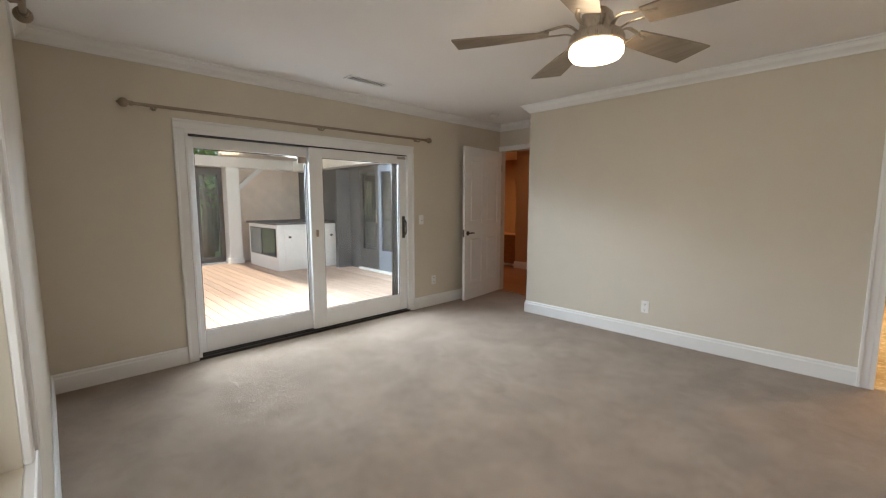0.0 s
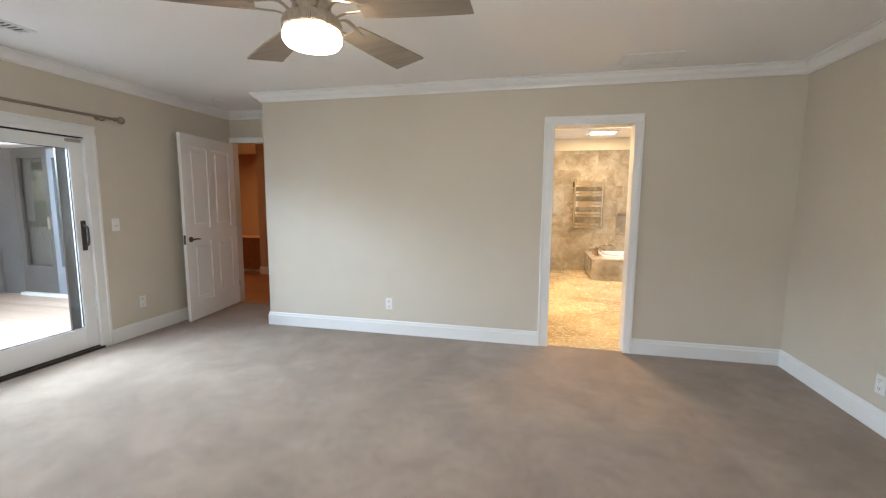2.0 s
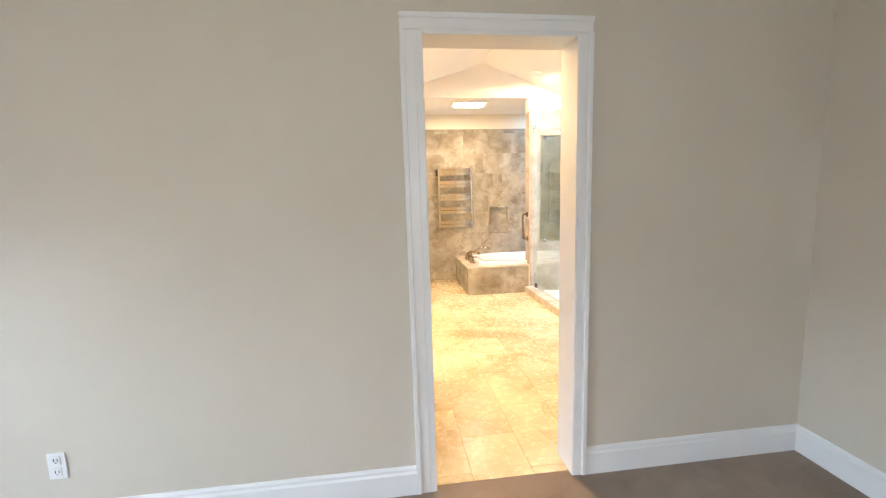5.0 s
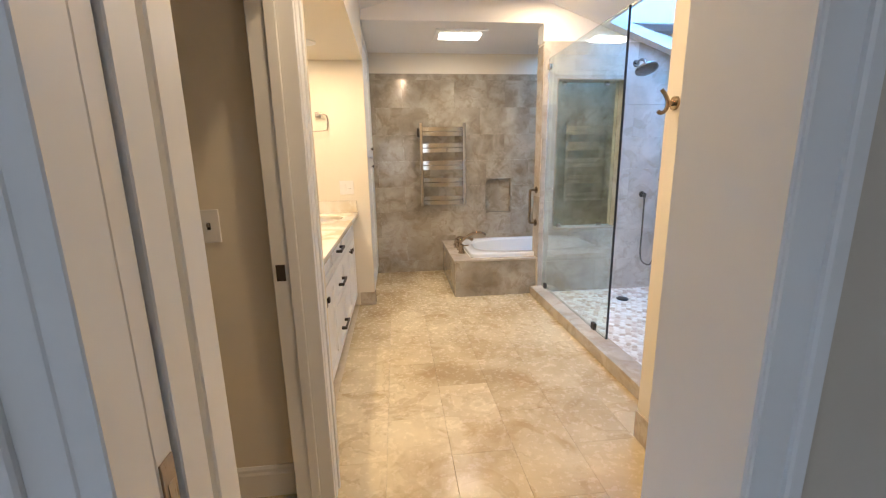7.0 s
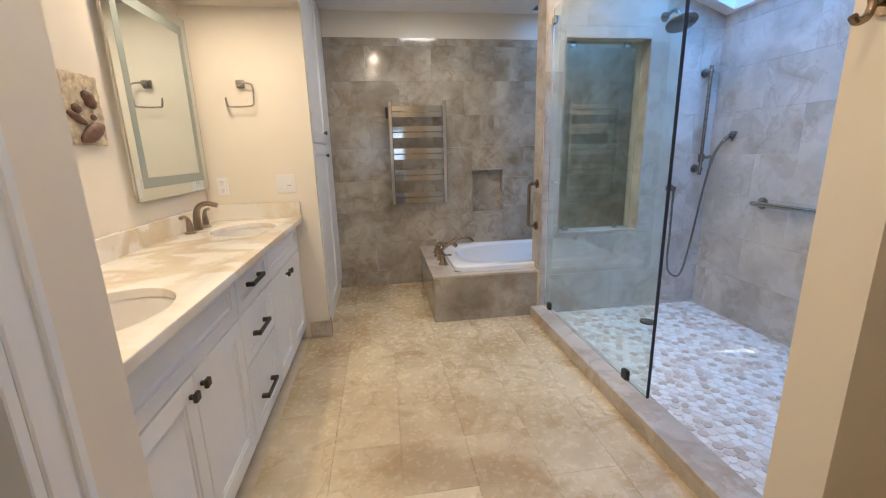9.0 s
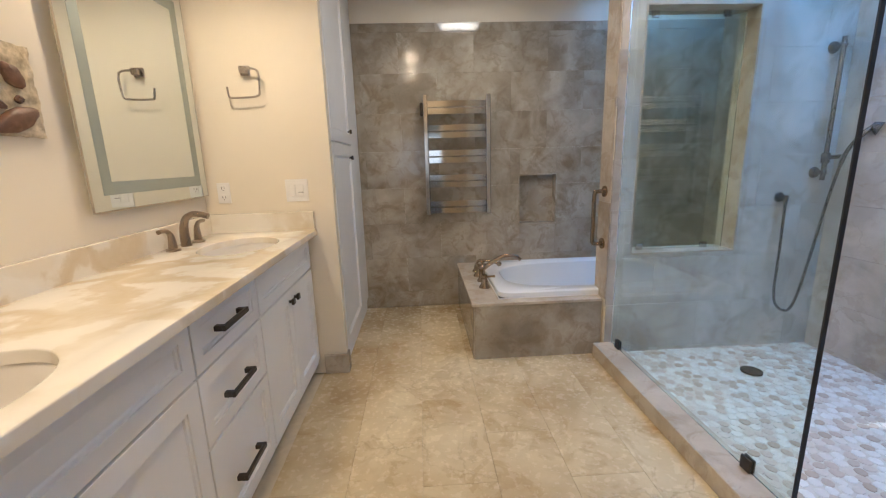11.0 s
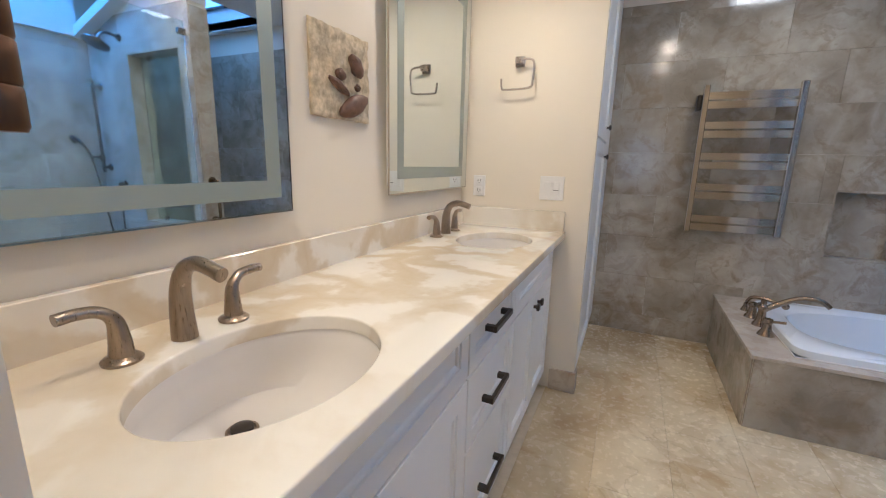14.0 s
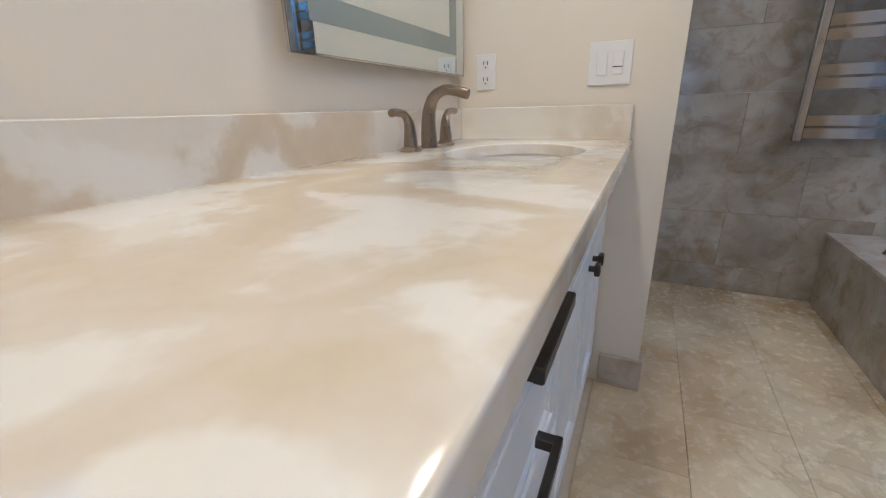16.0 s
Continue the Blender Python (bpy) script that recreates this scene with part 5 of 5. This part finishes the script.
# ---- tub and deck ----
td = thing("tub_deck", (1.9, 4.27, 0), "tub deck clad in beige marble", "tub surround")
part("core", boxes(((1.528, 3.738, 0.0), (1.70, 4.80, 0.365)), ((1.70, 3.738, 0.0), (3.768, 3.79, 0.365)), ((3.45, 3.87, 0), (3.76, 4.80, 0.365))), M_GROUT, td)
for a, b in (((1.512, 3.722, 0.365), (2.355, 3.80, 0.385)), ((1.512, 3.80, 0.365), (1.705, 4.80, 0.385)), ((1.705, 4.665, 0.365), (3.76, 4.80, 0.385)), ((3.40, 3.87, 0.365), (3.76, 4.665, 0.385))):
    part("deck_slab", boxes((a, b), bevel=0.002), M_SLAB, td)

tb = thing("bathtub", (2.5, 4.23, 0), "white rectangular drop-in bathtub with an oval basin", "bathtub")
bm = bmesh.new()
TX0, TX1, TY0, TY1, TZ = 1.70, 3.42, 3.795, 4.665, 0.428
cxx, cyy = (TX0 + TX1) / 2, (TY0 + TY1) / 2
seg = 72


def sq(rx, ry, z, n):
    o = []
    for k in range(seg):
        a = 2 * math.pi * k / seg
        c, s = math.cos(a), math.sin(a)
        o.append(bm.verts.new((cxx + rx * math.copysign(abs(c) ** (2 / n), c), cyy + ry * math.copysign(abs(s) ** (2 / n), s), z)))
    return o


hx_, hy_ = (TX1 - TX0) / 2, (TY1 - TY0) / 2
rings = [sq(hx_, hy_, 0.386, 14), sq(hx_, hy_, TZ - 0.008, 14), sq(hx_ - 0.008, hy_ - 0.008, TZ, 12), sq(hx_ - 0.085, hy_ - 0.085, TZ, 3.4), sq(hx_ - 0.10, hy_ - 0.10, TZ - 0.012, 3.2), sq(hx_ - 0.15, hy_ - 0.125, 0.22, 3.0), sq(hx_ - 0.24, hy_ - 0.17, 0.09, 2.8), sq(hx_ - 0.40, hy_ - 0.25, 0.06, 2.6)]
for a, b in zip(rings, rings[1:]):
    for k in range(seg):
        q = (k + 1) % seg
        bm.faces.new((a[k], a[q], b[q], b[k]))
bm.faces.new(rings[-1])
part("shell", bm, M_TUB, tb, smooth=True)
part("drain", lathe(bmesh.new(), [(0.003, 0.0), (0.036, 0.0), (0.035, 0.004), (0.02, 0.005), (0.003, 0.005)], (TX0 + 0.46, cyy, 0.0605), 24), M_NICKEL, tb, "nickel tub drain", smooth=True)
part("overflow_plate", lathe(bmesh.new(), [(0.003, 0.0), (0.036, 0.0), (0.036, 0.010), (0.030, 0.014), (0.003, 0.014)], (TX0 + 0.135, cyy, 0.30), 24, axis="X"), M_NICKEL, tb, "round nickel overflow plate", smooth=True)
part("sealant_bead", boxes(((TX0 - 0.004, TY0 - 0.004, 0.3855), (TX1, TY0 + 0.001, 0.390)), ((TX0 - 0.004, TY0, 0.3855), (TX0 + 0.001, TY1, 0.390)), bevel=0.001), M_PLATE, tb, "white sealant bead")

tt = thing("tub_filler", (1.66, 4.2, 0.385), "antique bronze roman tub filler with two levers and hand shower", "tub tap")
bm = bmesh.new()
lathe(bm, [(0.002, 0), (0.040, 0), (0.038, 0.010), (0.024, 0.035), (0.019, 0.09), (0.026, 0.10), (0.024, 0.118), (0.013, 0.128), (0.015, 0.150), (0.004, 0.158)], (1.655, 4.22, 0.385), 20)
tube(bm, curve_pts([(1.660, 4.22, 0.48), (1.715, 4.215, 0.52), (1.80, 4.205, 0.570), (1.89, 4.195, 0.575), (1.935, 4.19, 0.545)], 6), [0.017 - 0.0002 * k for k in range(25)], 14)
part("spout", bm, M_ABRONZE, tt, smooth=True)
for y, s in ((4.06, -1), (4.36, 1)):
    bm = bmesh.new()
    lathe(bm, [(0.002, 0), (0.040, 0), (0.037, 0.010), (0.024, 0.03), (0.018, 0.065), (0.024, 0.075), (0.021, 0.092), (0.004, 0.098)], (1.645, y, 0.385), 20)
    part("valve", bm, M_ABRONZE, tt, smooth=True)
    bm = bmesh.new()
    tube(bm, [(1.645, y, 0.462), (1.675, y + s * 0.02, 0.470), (1.715, y + s * 0.03, 0.474)], [0.008, 0.007, 0.008], 10)
    part("lever", bm, M_ABRONZE, tt, smooth=True)
bm = bmesh.new()
lathe(bm, [(0.002, 0), (0.028, 0), (0.024, 0.01), (0.014, 0.03), (0.014, 0.05), (0.004, 0.052)], (1.64, 4.49, 0.385), 18)
tube(bm, curve_pts([(1.64, 4.49, 0.44), (1.67, 4.48, 0.48), (1.76, 4.45, 0.475), (1.81, 4.43, 0.462)], 5), 0.011, 10)
bmesh.ops.create_uvsphere(bm, u_segments=14, v_segments=10, radius=0.02, matrix=Matrix.Translation((1.82, 4.43, 0.458)))
part("hand_shower", bm, M_ABRONZE, tt, smooth=True)

# niche in the end wall
nb = thing("wall_niche", (2.23, 4.80, 0.72), "square tiled soap niche", "niche", "", "structure")
part("niche_back", boxes(((2.07, 4.895, 0.72), (2.39, 4.915, 1.14))), M_TILE_W, nb)
for a, b in (((2.06, 4.80, 0.72), (2.072, 4.895, 1.14)), ((2.388, 4.80, 0.72), (2.40, 4.895, 1.14)), ((2.06, 4.80, 0.71), (2.40, 4.895, 0.7225)), ((2.06, 4.80, 1.1375), (2.40, 4.895, 1.15))):
    part("niche_side", boxes((a, b)), M_TILE_W, nb)

# ---- shower ----
st(part("shower_curb", boxes(((2.298, 1.48, 0.0), (2.455, 3.70, 0.09)), bevel=0.003), M_SLAB), "beige marble shower curb", "curb")
gp = thing("shower_glass_panel", (2.42, 3.03, 0.092), "clear fixed glass shower panel with a dark edge seal", "shower screen")
pn = part("pane", boxes(((2.415, 2.372, 0.094), (2.425, 3.692, 2.27))), M_GLASSG, gp, "clear tempered glass")
pn.visible_shadow = False
part("edge_seal", boxes(((2.413, 2.366, 0.094), (2.427, 2.3715, 2.27))), M_BLACK, gp, "dark polished glass edge")
for y, z in ((3.60, 0.112), (2.56, 0.112)):
    part("clip", boxes(((2.405, y - 0.024, 0.0905), (2.4148, y + 0.024, 0.145)), ((2.4252, y - 0.024, 0.0905), (2.435, y + 0.024, 0.145)), bevel=0.002), M_DARK, gp, "dark glass clip")
part("clip", boxes(((2.402, 3.64, 2.17), (2.4148, 3.70, 2.215)), ((2.4252, 3.64, 2.17), (2.436, 3.70, 2.215)), bevel=0.002), M_CHROME, gp)

wg = thing("shower_window", (2.86, 3.80, 0.67), "clear glass pane clipped into the shower wall opening", "window")
pn = part("pane", boxes(((2.528, 3.803, 0.68), (3.177, 3.811, 2.09))), M_GLASSG, wg)
pn.visible_shadow = False
for x in (2.62, 3.05):
    for z0, z1 in ((0.672, 0.715), (2.055, 2.098)):
        part("clip", boxes(((x - 0.022, 3.790, z0), (x + 0.022, 3.802, z1)), bevel=0.002), M_CHROME, wg)
sr_ = thing("window_reveal", (2.86, 3.78, 0.67), "marble lined reveal of the shower opening", "reveal", "", "structure")
for a, b in (((2.515, 3.70, 0.67), (2.526, 3.87, 2.10)), ((3.179, 3.70, 0.67), (3.19, 3.87, 2.10)), ((2.526, 3.70, 0.67), (3.179, 3.87, 0.679)), ((2.526, 3.70, 2.091), (3.179, 3.87, 2.10))):
    part("reveal_slab", boxes((a, b)), M_SLAB, sr_)

gb = thing("grab_bar", (2.36, 3.75, 0.9), "antique bronze vertical grab bar", "grab bar")
bm = bmesh.new()
GX, GY = 2.36, 3.775
tube(bm, curve_pts([(GX, GY, 0.735), (GX - 0.05, GY, 0.735), (GX - 0.066, GY, 0.755), (GX - 0.066, GY, 0.90), (GX - 0.066, GY, 1.045), (GX - 0.05, GY, 1.065), (GX, GY, 1.065)], 6), 0.0125, 14)
part("bar", bm, M_ABRONZE, gb, smooth=True)
for z in (0.735, 1.065):
    part("flange", cyl(bmesh.new(), (GX - 0.008, GY, z), (GX + 0.001, GY, z), 0.034), M_ABRONZE, gb, smooth=True)

SB = 3.70
SLX = 3.638
ss = thing("slide_bar_shower", (SLX, SB, 1.16), "antique nickel slide bar with a hand shower and hose", "hand shower")
part("bar", cyl(bmesh.new(), (SLX, SB - 0.06, 1.10), (SLX, SB - 0.06, 1.90), 0.0125), M_GUN, ss, smooth=True)
for z in (1.145, 1.855):
    bm = bmesh.new()
    cyl(bm, (SLX, SB, z), (SLX, SB - 0.012, z), 0.034, 0.028)
    cyl(bm, (SLX, SB - 0.012, z), (SLX, SB - 0.075, z), 0.013)
    bmesh.ops.create_uvsphere(bm, u_segments=14, v_segments=10, radius=0.02, matrix=Matrix.Translation((SLX, SB - 0.06, z)))
    part("bracket", bm, M_GUN, ss, smooth=True)
bm = bmesh.new()
cyl(bm, (SLX, SB - 0.06, 1.20), (SLX, SB - 0.06, 1.26), 0.022)
tube(bm, [(SLX, SB - 0.06, 1.23), (SLX + 0.02, SB - 0.10, 1.235), (SLX + 0.03, SB - 0.12, 1.24)], 0.012)
part("slider", bm, M_GUN, ss, smooth=True)
bm = bmesh.new()
tube(bm, curve_pts([(SLX + 0.03, SB - 0.125, 1.19), (SLX + 0.05, SB - 0.14, 1.28), (SLX + 0.085, SB - 0.17, 1.36), (SLX + 0.12, SB - 0.19, 1.40)], 5), [0.011] * 10 + [0.014] * 6, 12)
m = look((SLX + 0.125, SB - 0.2, 1.395), (SLX + 0.20, SB - 0.42, 1.27))
cyl(bm, m @ Vector((0, 0, 0.02)), m @ Vector((0, 0, -0.025)), 0.022, 0.042, 24)
part("hand_shower", bm, M_GUN, ss, smooth=True)
bm = bmesh.new()
tube(bm, curve_pts([(SLX + 0.03, SB - 0.125, 1.19), (SLX + 0.01, SB - 0.10, 0.95), (SLX - 0.02, SB - 0.07, 0.55), (SLX - 0.06, SB - 0.06, 0.32), (SLX - 0.115, SB - 0.06, 0.275), (SLX - 0.195, SB - 0.06, 0.36), (SLX - 0.203, SB - 0.06, 0.65), (SLX - 0.20, SB - 0.05, 0.97)], 8), 0.008, 10)
part("hose", bm, M_GUN, ss, "metal shower hose", smooth=True)
bm = bmesh.new()
cyl(bm, (SLX - 0.20, SB, 1.0), (SLX - 0.20, SB - 0.010, 1.0), 0.032, 0.028)
cyl(bm, (SLX - 0.20, SB - 0.01, 1.0), (SLX - 0.20, SB - 0.055, 1.0), 0.016)
cyl(bm, (SLX - 0.20, SB - 0.05, 1.01), (SLX - 0.20, SB - 0.05, 0.965), 0.012)
part("wall_elbow", bm, M_GUN, ss, smooth=True)

rh = thing("rain_shower_head", (3.27, SB, 2.24), "round nickel shower head on a curved wall arm", "shower head")
bm = bmesh.new()
cyl(bm, (3.27, SB, 2.235), (3.27, SB - 0.012, 2.235), 0.034, 0.028)
tube(bm, curve_pts([(3.27, SB - 0.005, 2.235), (3.27, SB - 0.07, 2.25), (3.27, SB - 0.13, 2.235), (3.27, SB - 0.16, 2.19)], 6), 0.0125, 12)
part("arm", bm, M_GUN, rh, smooth=True)
hm = look((3.27, SB - 0.17, 2.165), (3.27, SB - 0.29, 1.92))
bm = bmesh.new()
lathe(bm, [(0.01, 0.035), (0.02, 0.03), (0.03, 0.012), (0.09, -0.006), (0.098, -0.012), (0.098, -0.022), (0.09, -0.026), (0.01, -0.026)], (0, 0, 0), 32)
part("head", turned(bm, hm), M_GUN, rh, smooth=True)

gr = thing("shower_grab_rail", (3.76, 2.6, 0.925), "brushed steel horizontal grab rail on the shower wall", "grab bar")
bm = bmesh.new()
tube(bm, curve_pts([(3.76, 3.17, 0.925), (3.71, 3.17, 0.925), (3.695, 3.15, 0.925), (3.695, 2.60, 0.925), (3.695, 2.16, 0.925), (3.71, 2.14, 0.925), (3.76, 2.14, 0.925)], 6), 0.016, 14)
part("rail", bm, M_CHROME, gr, smooth=True)
for y in (3.17, 2.14):
    part("flange", cyl(bmesh.new(), (3.752, y, 0.925), (3.761, y, 0.925), 0.04), M_CHROME, gr, smooth=True)

hk = thing("robe_hook", (2.11, 1.42, 1.58), "antique bronze double robe hook on the wall end", "robe hook")
bm = bmesh.new()
cyl(bm, (2.11, 1.42, 1.58), (2.10, 1.42, 1.58), 0.028, 0.026)
cyl(bm, (2.10, 1.42, 1.58), (2.075, 1.42, 1.58), 0.011)
part("wall_base", bm, M_ABRONZE, hk, smooth=True)
bm = bmesh.new()
tube(bm, curve_pts([(2.044, 1.42, 1.634), (2.062, 1.42, 1.612), (2.076, 1.42, 1.583), (2.068, 1.42, 1.552), (2.048, 1.42, 1.542), (2.036, 1.42, 1.550)], 6), 0.0078, 10)
part("hook", bm, M_ABRONZE, hk, smooth=True)

dr = thing("shower_drain", (3.12, 3.37, 0.02), "round bronze shower drain", "drain")
part("ring", lathe(bmesh.new(), [(0.042, 0.0), (0.055, 0.0), (0.055, 0.008), (0.042, 0.008)], (3.12, 3.37, 0.016), 28), M_DARK, dr, smooth=True)
part("grate", lathe(bmesh.new(), [(0.002, 0.0), (0.041, 0.0), (0.041, 0.006), (0.002, 0.006)], (3.12, 3.37, 0.016), 28), M_DARK, dr, smooth=True)


# ---- lamps of the bathroom ----
def downlight(x, y, z, tilt, label):
    t = thing("recessed_downlight", (x, y, z), label, "ceiling light", "recessed downlights")
    m = Matrix.Translation((x, y, z)) @ Matrix.Rotation(tilt, 4, "Y")
    bm = lathe(bmesh.new(), [(0.062, 0.002), (0.085, 0.002), (0.085, -0.006), (0.080, -0.008), (0.062, -0.004)], (0, 0, 0), 32)
    part("trim_ring", turned(bm, m), M_TRIM, t, smooth=True)
    part("lens", turned(lathe(bmesh.new(), [(0.002, -0.003), (0.061, -0.003), (0.061, 0.002), (0.002, 0.002)], (0, 0, 0), 28), m), M_LAMP, t, "lit lens")


downlight(0.34, 3.11, 2.23, 0, "lit recessed downlight in the vanity soffit")
downlight(0.34, 1.88, 2.23, 0, "lit recessed downlight in the vanity soffit")
ta = math.atan(0.36)
downlight(2.35, 3.34, vault(2.35), ta, "lit recessed downlight in the sloping ceiling")
downlight(1.12, 0.85, vault(1.12), -math.atan(0.32), "lit recessed downlight in the sloping ceiling")
# added fitting for the guessed lamp above the vanity floor
downlight(1.15, 1.9, vault(1.15), -math.atan(0.32), "lit recessed downlight in the sloping ceiling")
fv = thing("fan_light", (1.64, 4.08, 2.57), "white square bathroom fan with a lit lens", "ceiling light")
part("grille", boxes(((1.39, 3.90, 2.552), (1.89, 4.26, 2.57)), bevel=0.005), M_PLATE, fv)
part("lens", boxes(((1.44, 3.98, 2.543), (1.84, 4.18, 2.553)), bevel=0.004), M_LAMP, fv, "lit rectangular lens")

# ---- tiles and pebbles ----
JX = 0.872
lay_tiles(bf, "tile", (2.313, 0.19, -0.008), (0, 1, 0), (-1, 0, 0), 4.61, 2.313 - JX + 0.305, 0.61, 0.305, M_TILE_F, u_off=0.25, v_off=0.305 - ((2.313 - JX) % 0.305))
lay_tiles(bf, "tile", (JX - 0.305, 0.315, -0.008), (0, 1, 0), (-1, 0, 0), 1.02, 1.5, 0.61, 0.305, M_TILE_F, u_off=0.2)
lay_tiles(bf, "tile", (3.768, 0.315, -0.008), (0, 1, 0), (-1, 0, 0), 1.03, 3.768 - 2.314, 0.61, 0.305, M_TILE_F, u_off=0.1)
WN = bpy.data.objects["wall_bath_north"]
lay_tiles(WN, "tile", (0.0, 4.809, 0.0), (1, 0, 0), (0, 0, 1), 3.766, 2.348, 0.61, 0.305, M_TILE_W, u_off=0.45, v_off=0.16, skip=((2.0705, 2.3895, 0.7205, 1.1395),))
WS = bpy.data.objects["wall_shower_back"]
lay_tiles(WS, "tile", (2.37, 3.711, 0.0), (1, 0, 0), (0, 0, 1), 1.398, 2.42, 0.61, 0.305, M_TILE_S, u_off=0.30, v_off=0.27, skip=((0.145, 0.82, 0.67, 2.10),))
lay_tiles(WS, "tile", (2.369, 3.86, 0.387), (0, -1, 0), (0, 0, 1), 0.158, 2.39 - 0.387, 0.30, 0.61, M_SLAB)
lay_tiles(WS, "tile", (3.768, 3.861, 0.386), (-1, 0, 0), (0, 0, 1), 1.398, 2.0, 0.61, 0.305, M_TILE_W, skip=((0.578, 1.253, 0.284, 1.714),))
WE = bpy.data.objects["wall_bath_east"]
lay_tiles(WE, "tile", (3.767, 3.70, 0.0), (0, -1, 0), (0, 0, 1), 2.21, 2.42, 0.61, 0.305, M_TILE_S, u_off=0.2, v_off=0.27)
lay_tiles(WE, "tile", (3.767, 4.80, 0.386), (0, -1, 0), (0, 0, 1), 0.93, 2.0, 0.61, 0.305, M_TILE_W)
WST = bpy.data.objects["wall_stub"]
lay_tiles(WST, "tile", (3.76, 1.481, 0.0), (-1, 0, 0), (0, 0, 1), 1.28, 2.42, 0.61, 0.305, M_TILE_S)
lay_tiles(td, "tile", (1.528, 3.737, 0.0), (1, 0, 0), (0, 0, 1), 0.83, 0.364, 0.84, 0.364, M_TILE_W)
lay_tiles(td, "tile", (1.527, 4.79, 0.0), (0, -1, 0), (0, 0, 1), 1.05, 0.364, 0.61, 0.364, M_TILE_W, u_off=0.1)

sf = thing("floor_shower", (0, 0, 0), "flat pebble mosaic shower floor in white and tan stone", "floor", "", "structure")
part("mortar_bed", boxes(((2.45, 1.482, -0.005), (3.767, 3.71, 0.010))), M_PEBGROUT, sf)
rnd = random.Random(5)
PS = 0.047
cells = []
j = 0
y = 1.50
while y < 3.70:
    x = 2.475 + (PS / 2 if j % 2 else 0)
    while x < 3.75:
        cells.append((x + rnd.uniform(-0.007, 0.007), y + rnd.uniform(-0.007, 0.007)))
        x += PS * 1.08
    y += PS * 0.90
    j += 1


def pebble_shape(r):
    n = 9
    a0, el = r.uniform(0, 6.28), r.uniform(0.72, 1.0)
    rot = r.uniform(0, 3.14)
    out = []
    for k in range(n):
        a = a0 + 2 * math.pi * k / n
        q = PS * 0.535 * (1 + r.uniform(-0.10, 0.08))
        px, py = q * math.cos(a), q * el * math.sin(a)
        out.append((px * math.cos(rot) - py * math.sin(rot), px * math.sin(rot) + py * math.cos(rot)))
    return out


SHAPES = []
for i in range(24):
    o = pebble_shape(rnd)
    vs = [(x, y, 0.0) for x, y in o] + [(x * 0.985, y * 0.985, 0.0075) for x, y in o] + [(x * 0.92, y * 0.92, 0.0092) for x, y in o]
    n = len(o)
    fs = [(k, (k + 1) % n, n + (k + 1) % n, n + k) for k in range(n)] + [(n + k, n + (k + 1) % n, 2 * n + (k + 1) % n, 2 * n + k) for k in range(n)] + [tuple(range(2 * n, 3 * n))]
    me = bpy.data.meshes.new("pebble")
    me.from_pydata(vs, [], fs)
    me.materials.append(M_PEB)
    SHAPES.append((me, vs, fs))
near = [c for c in cells if 2.45 < c[0] < 3.05 and 2.45 < c[1] < 3.5][:300]
nearset = set(near)
vs_all, fs_all = [], []
for c in cells:
    if (c[0] - 3.12) ** 2 + (c[1] - 3.37) ** 2 < 0.075 ** 2:
        continue
    me, vs, fs = rnd.choice(SHAPES)
    if c in nearset:
        ob = new("pebble", me)
        adopt(ob, sf)
        ob.location = (c[0], c[1], 0.0045)
    else:
        k = len(vs_all)
        vs_all += [(v[0] + c[0], v[1] + c[1], v[2] + 0.0045) for v in vs]
        fs_all += [tuple(i + k for i in f) for f in fs]
me = bpy.data.meshes.new("pebbles")
me.from_pydata(vs_all, [], fs_all)
me.materials.append(M_PEBJ)
ob = new("pebbles", me)
adopt(ob, sf)
tagged(ob, "", "", "", "stuff")
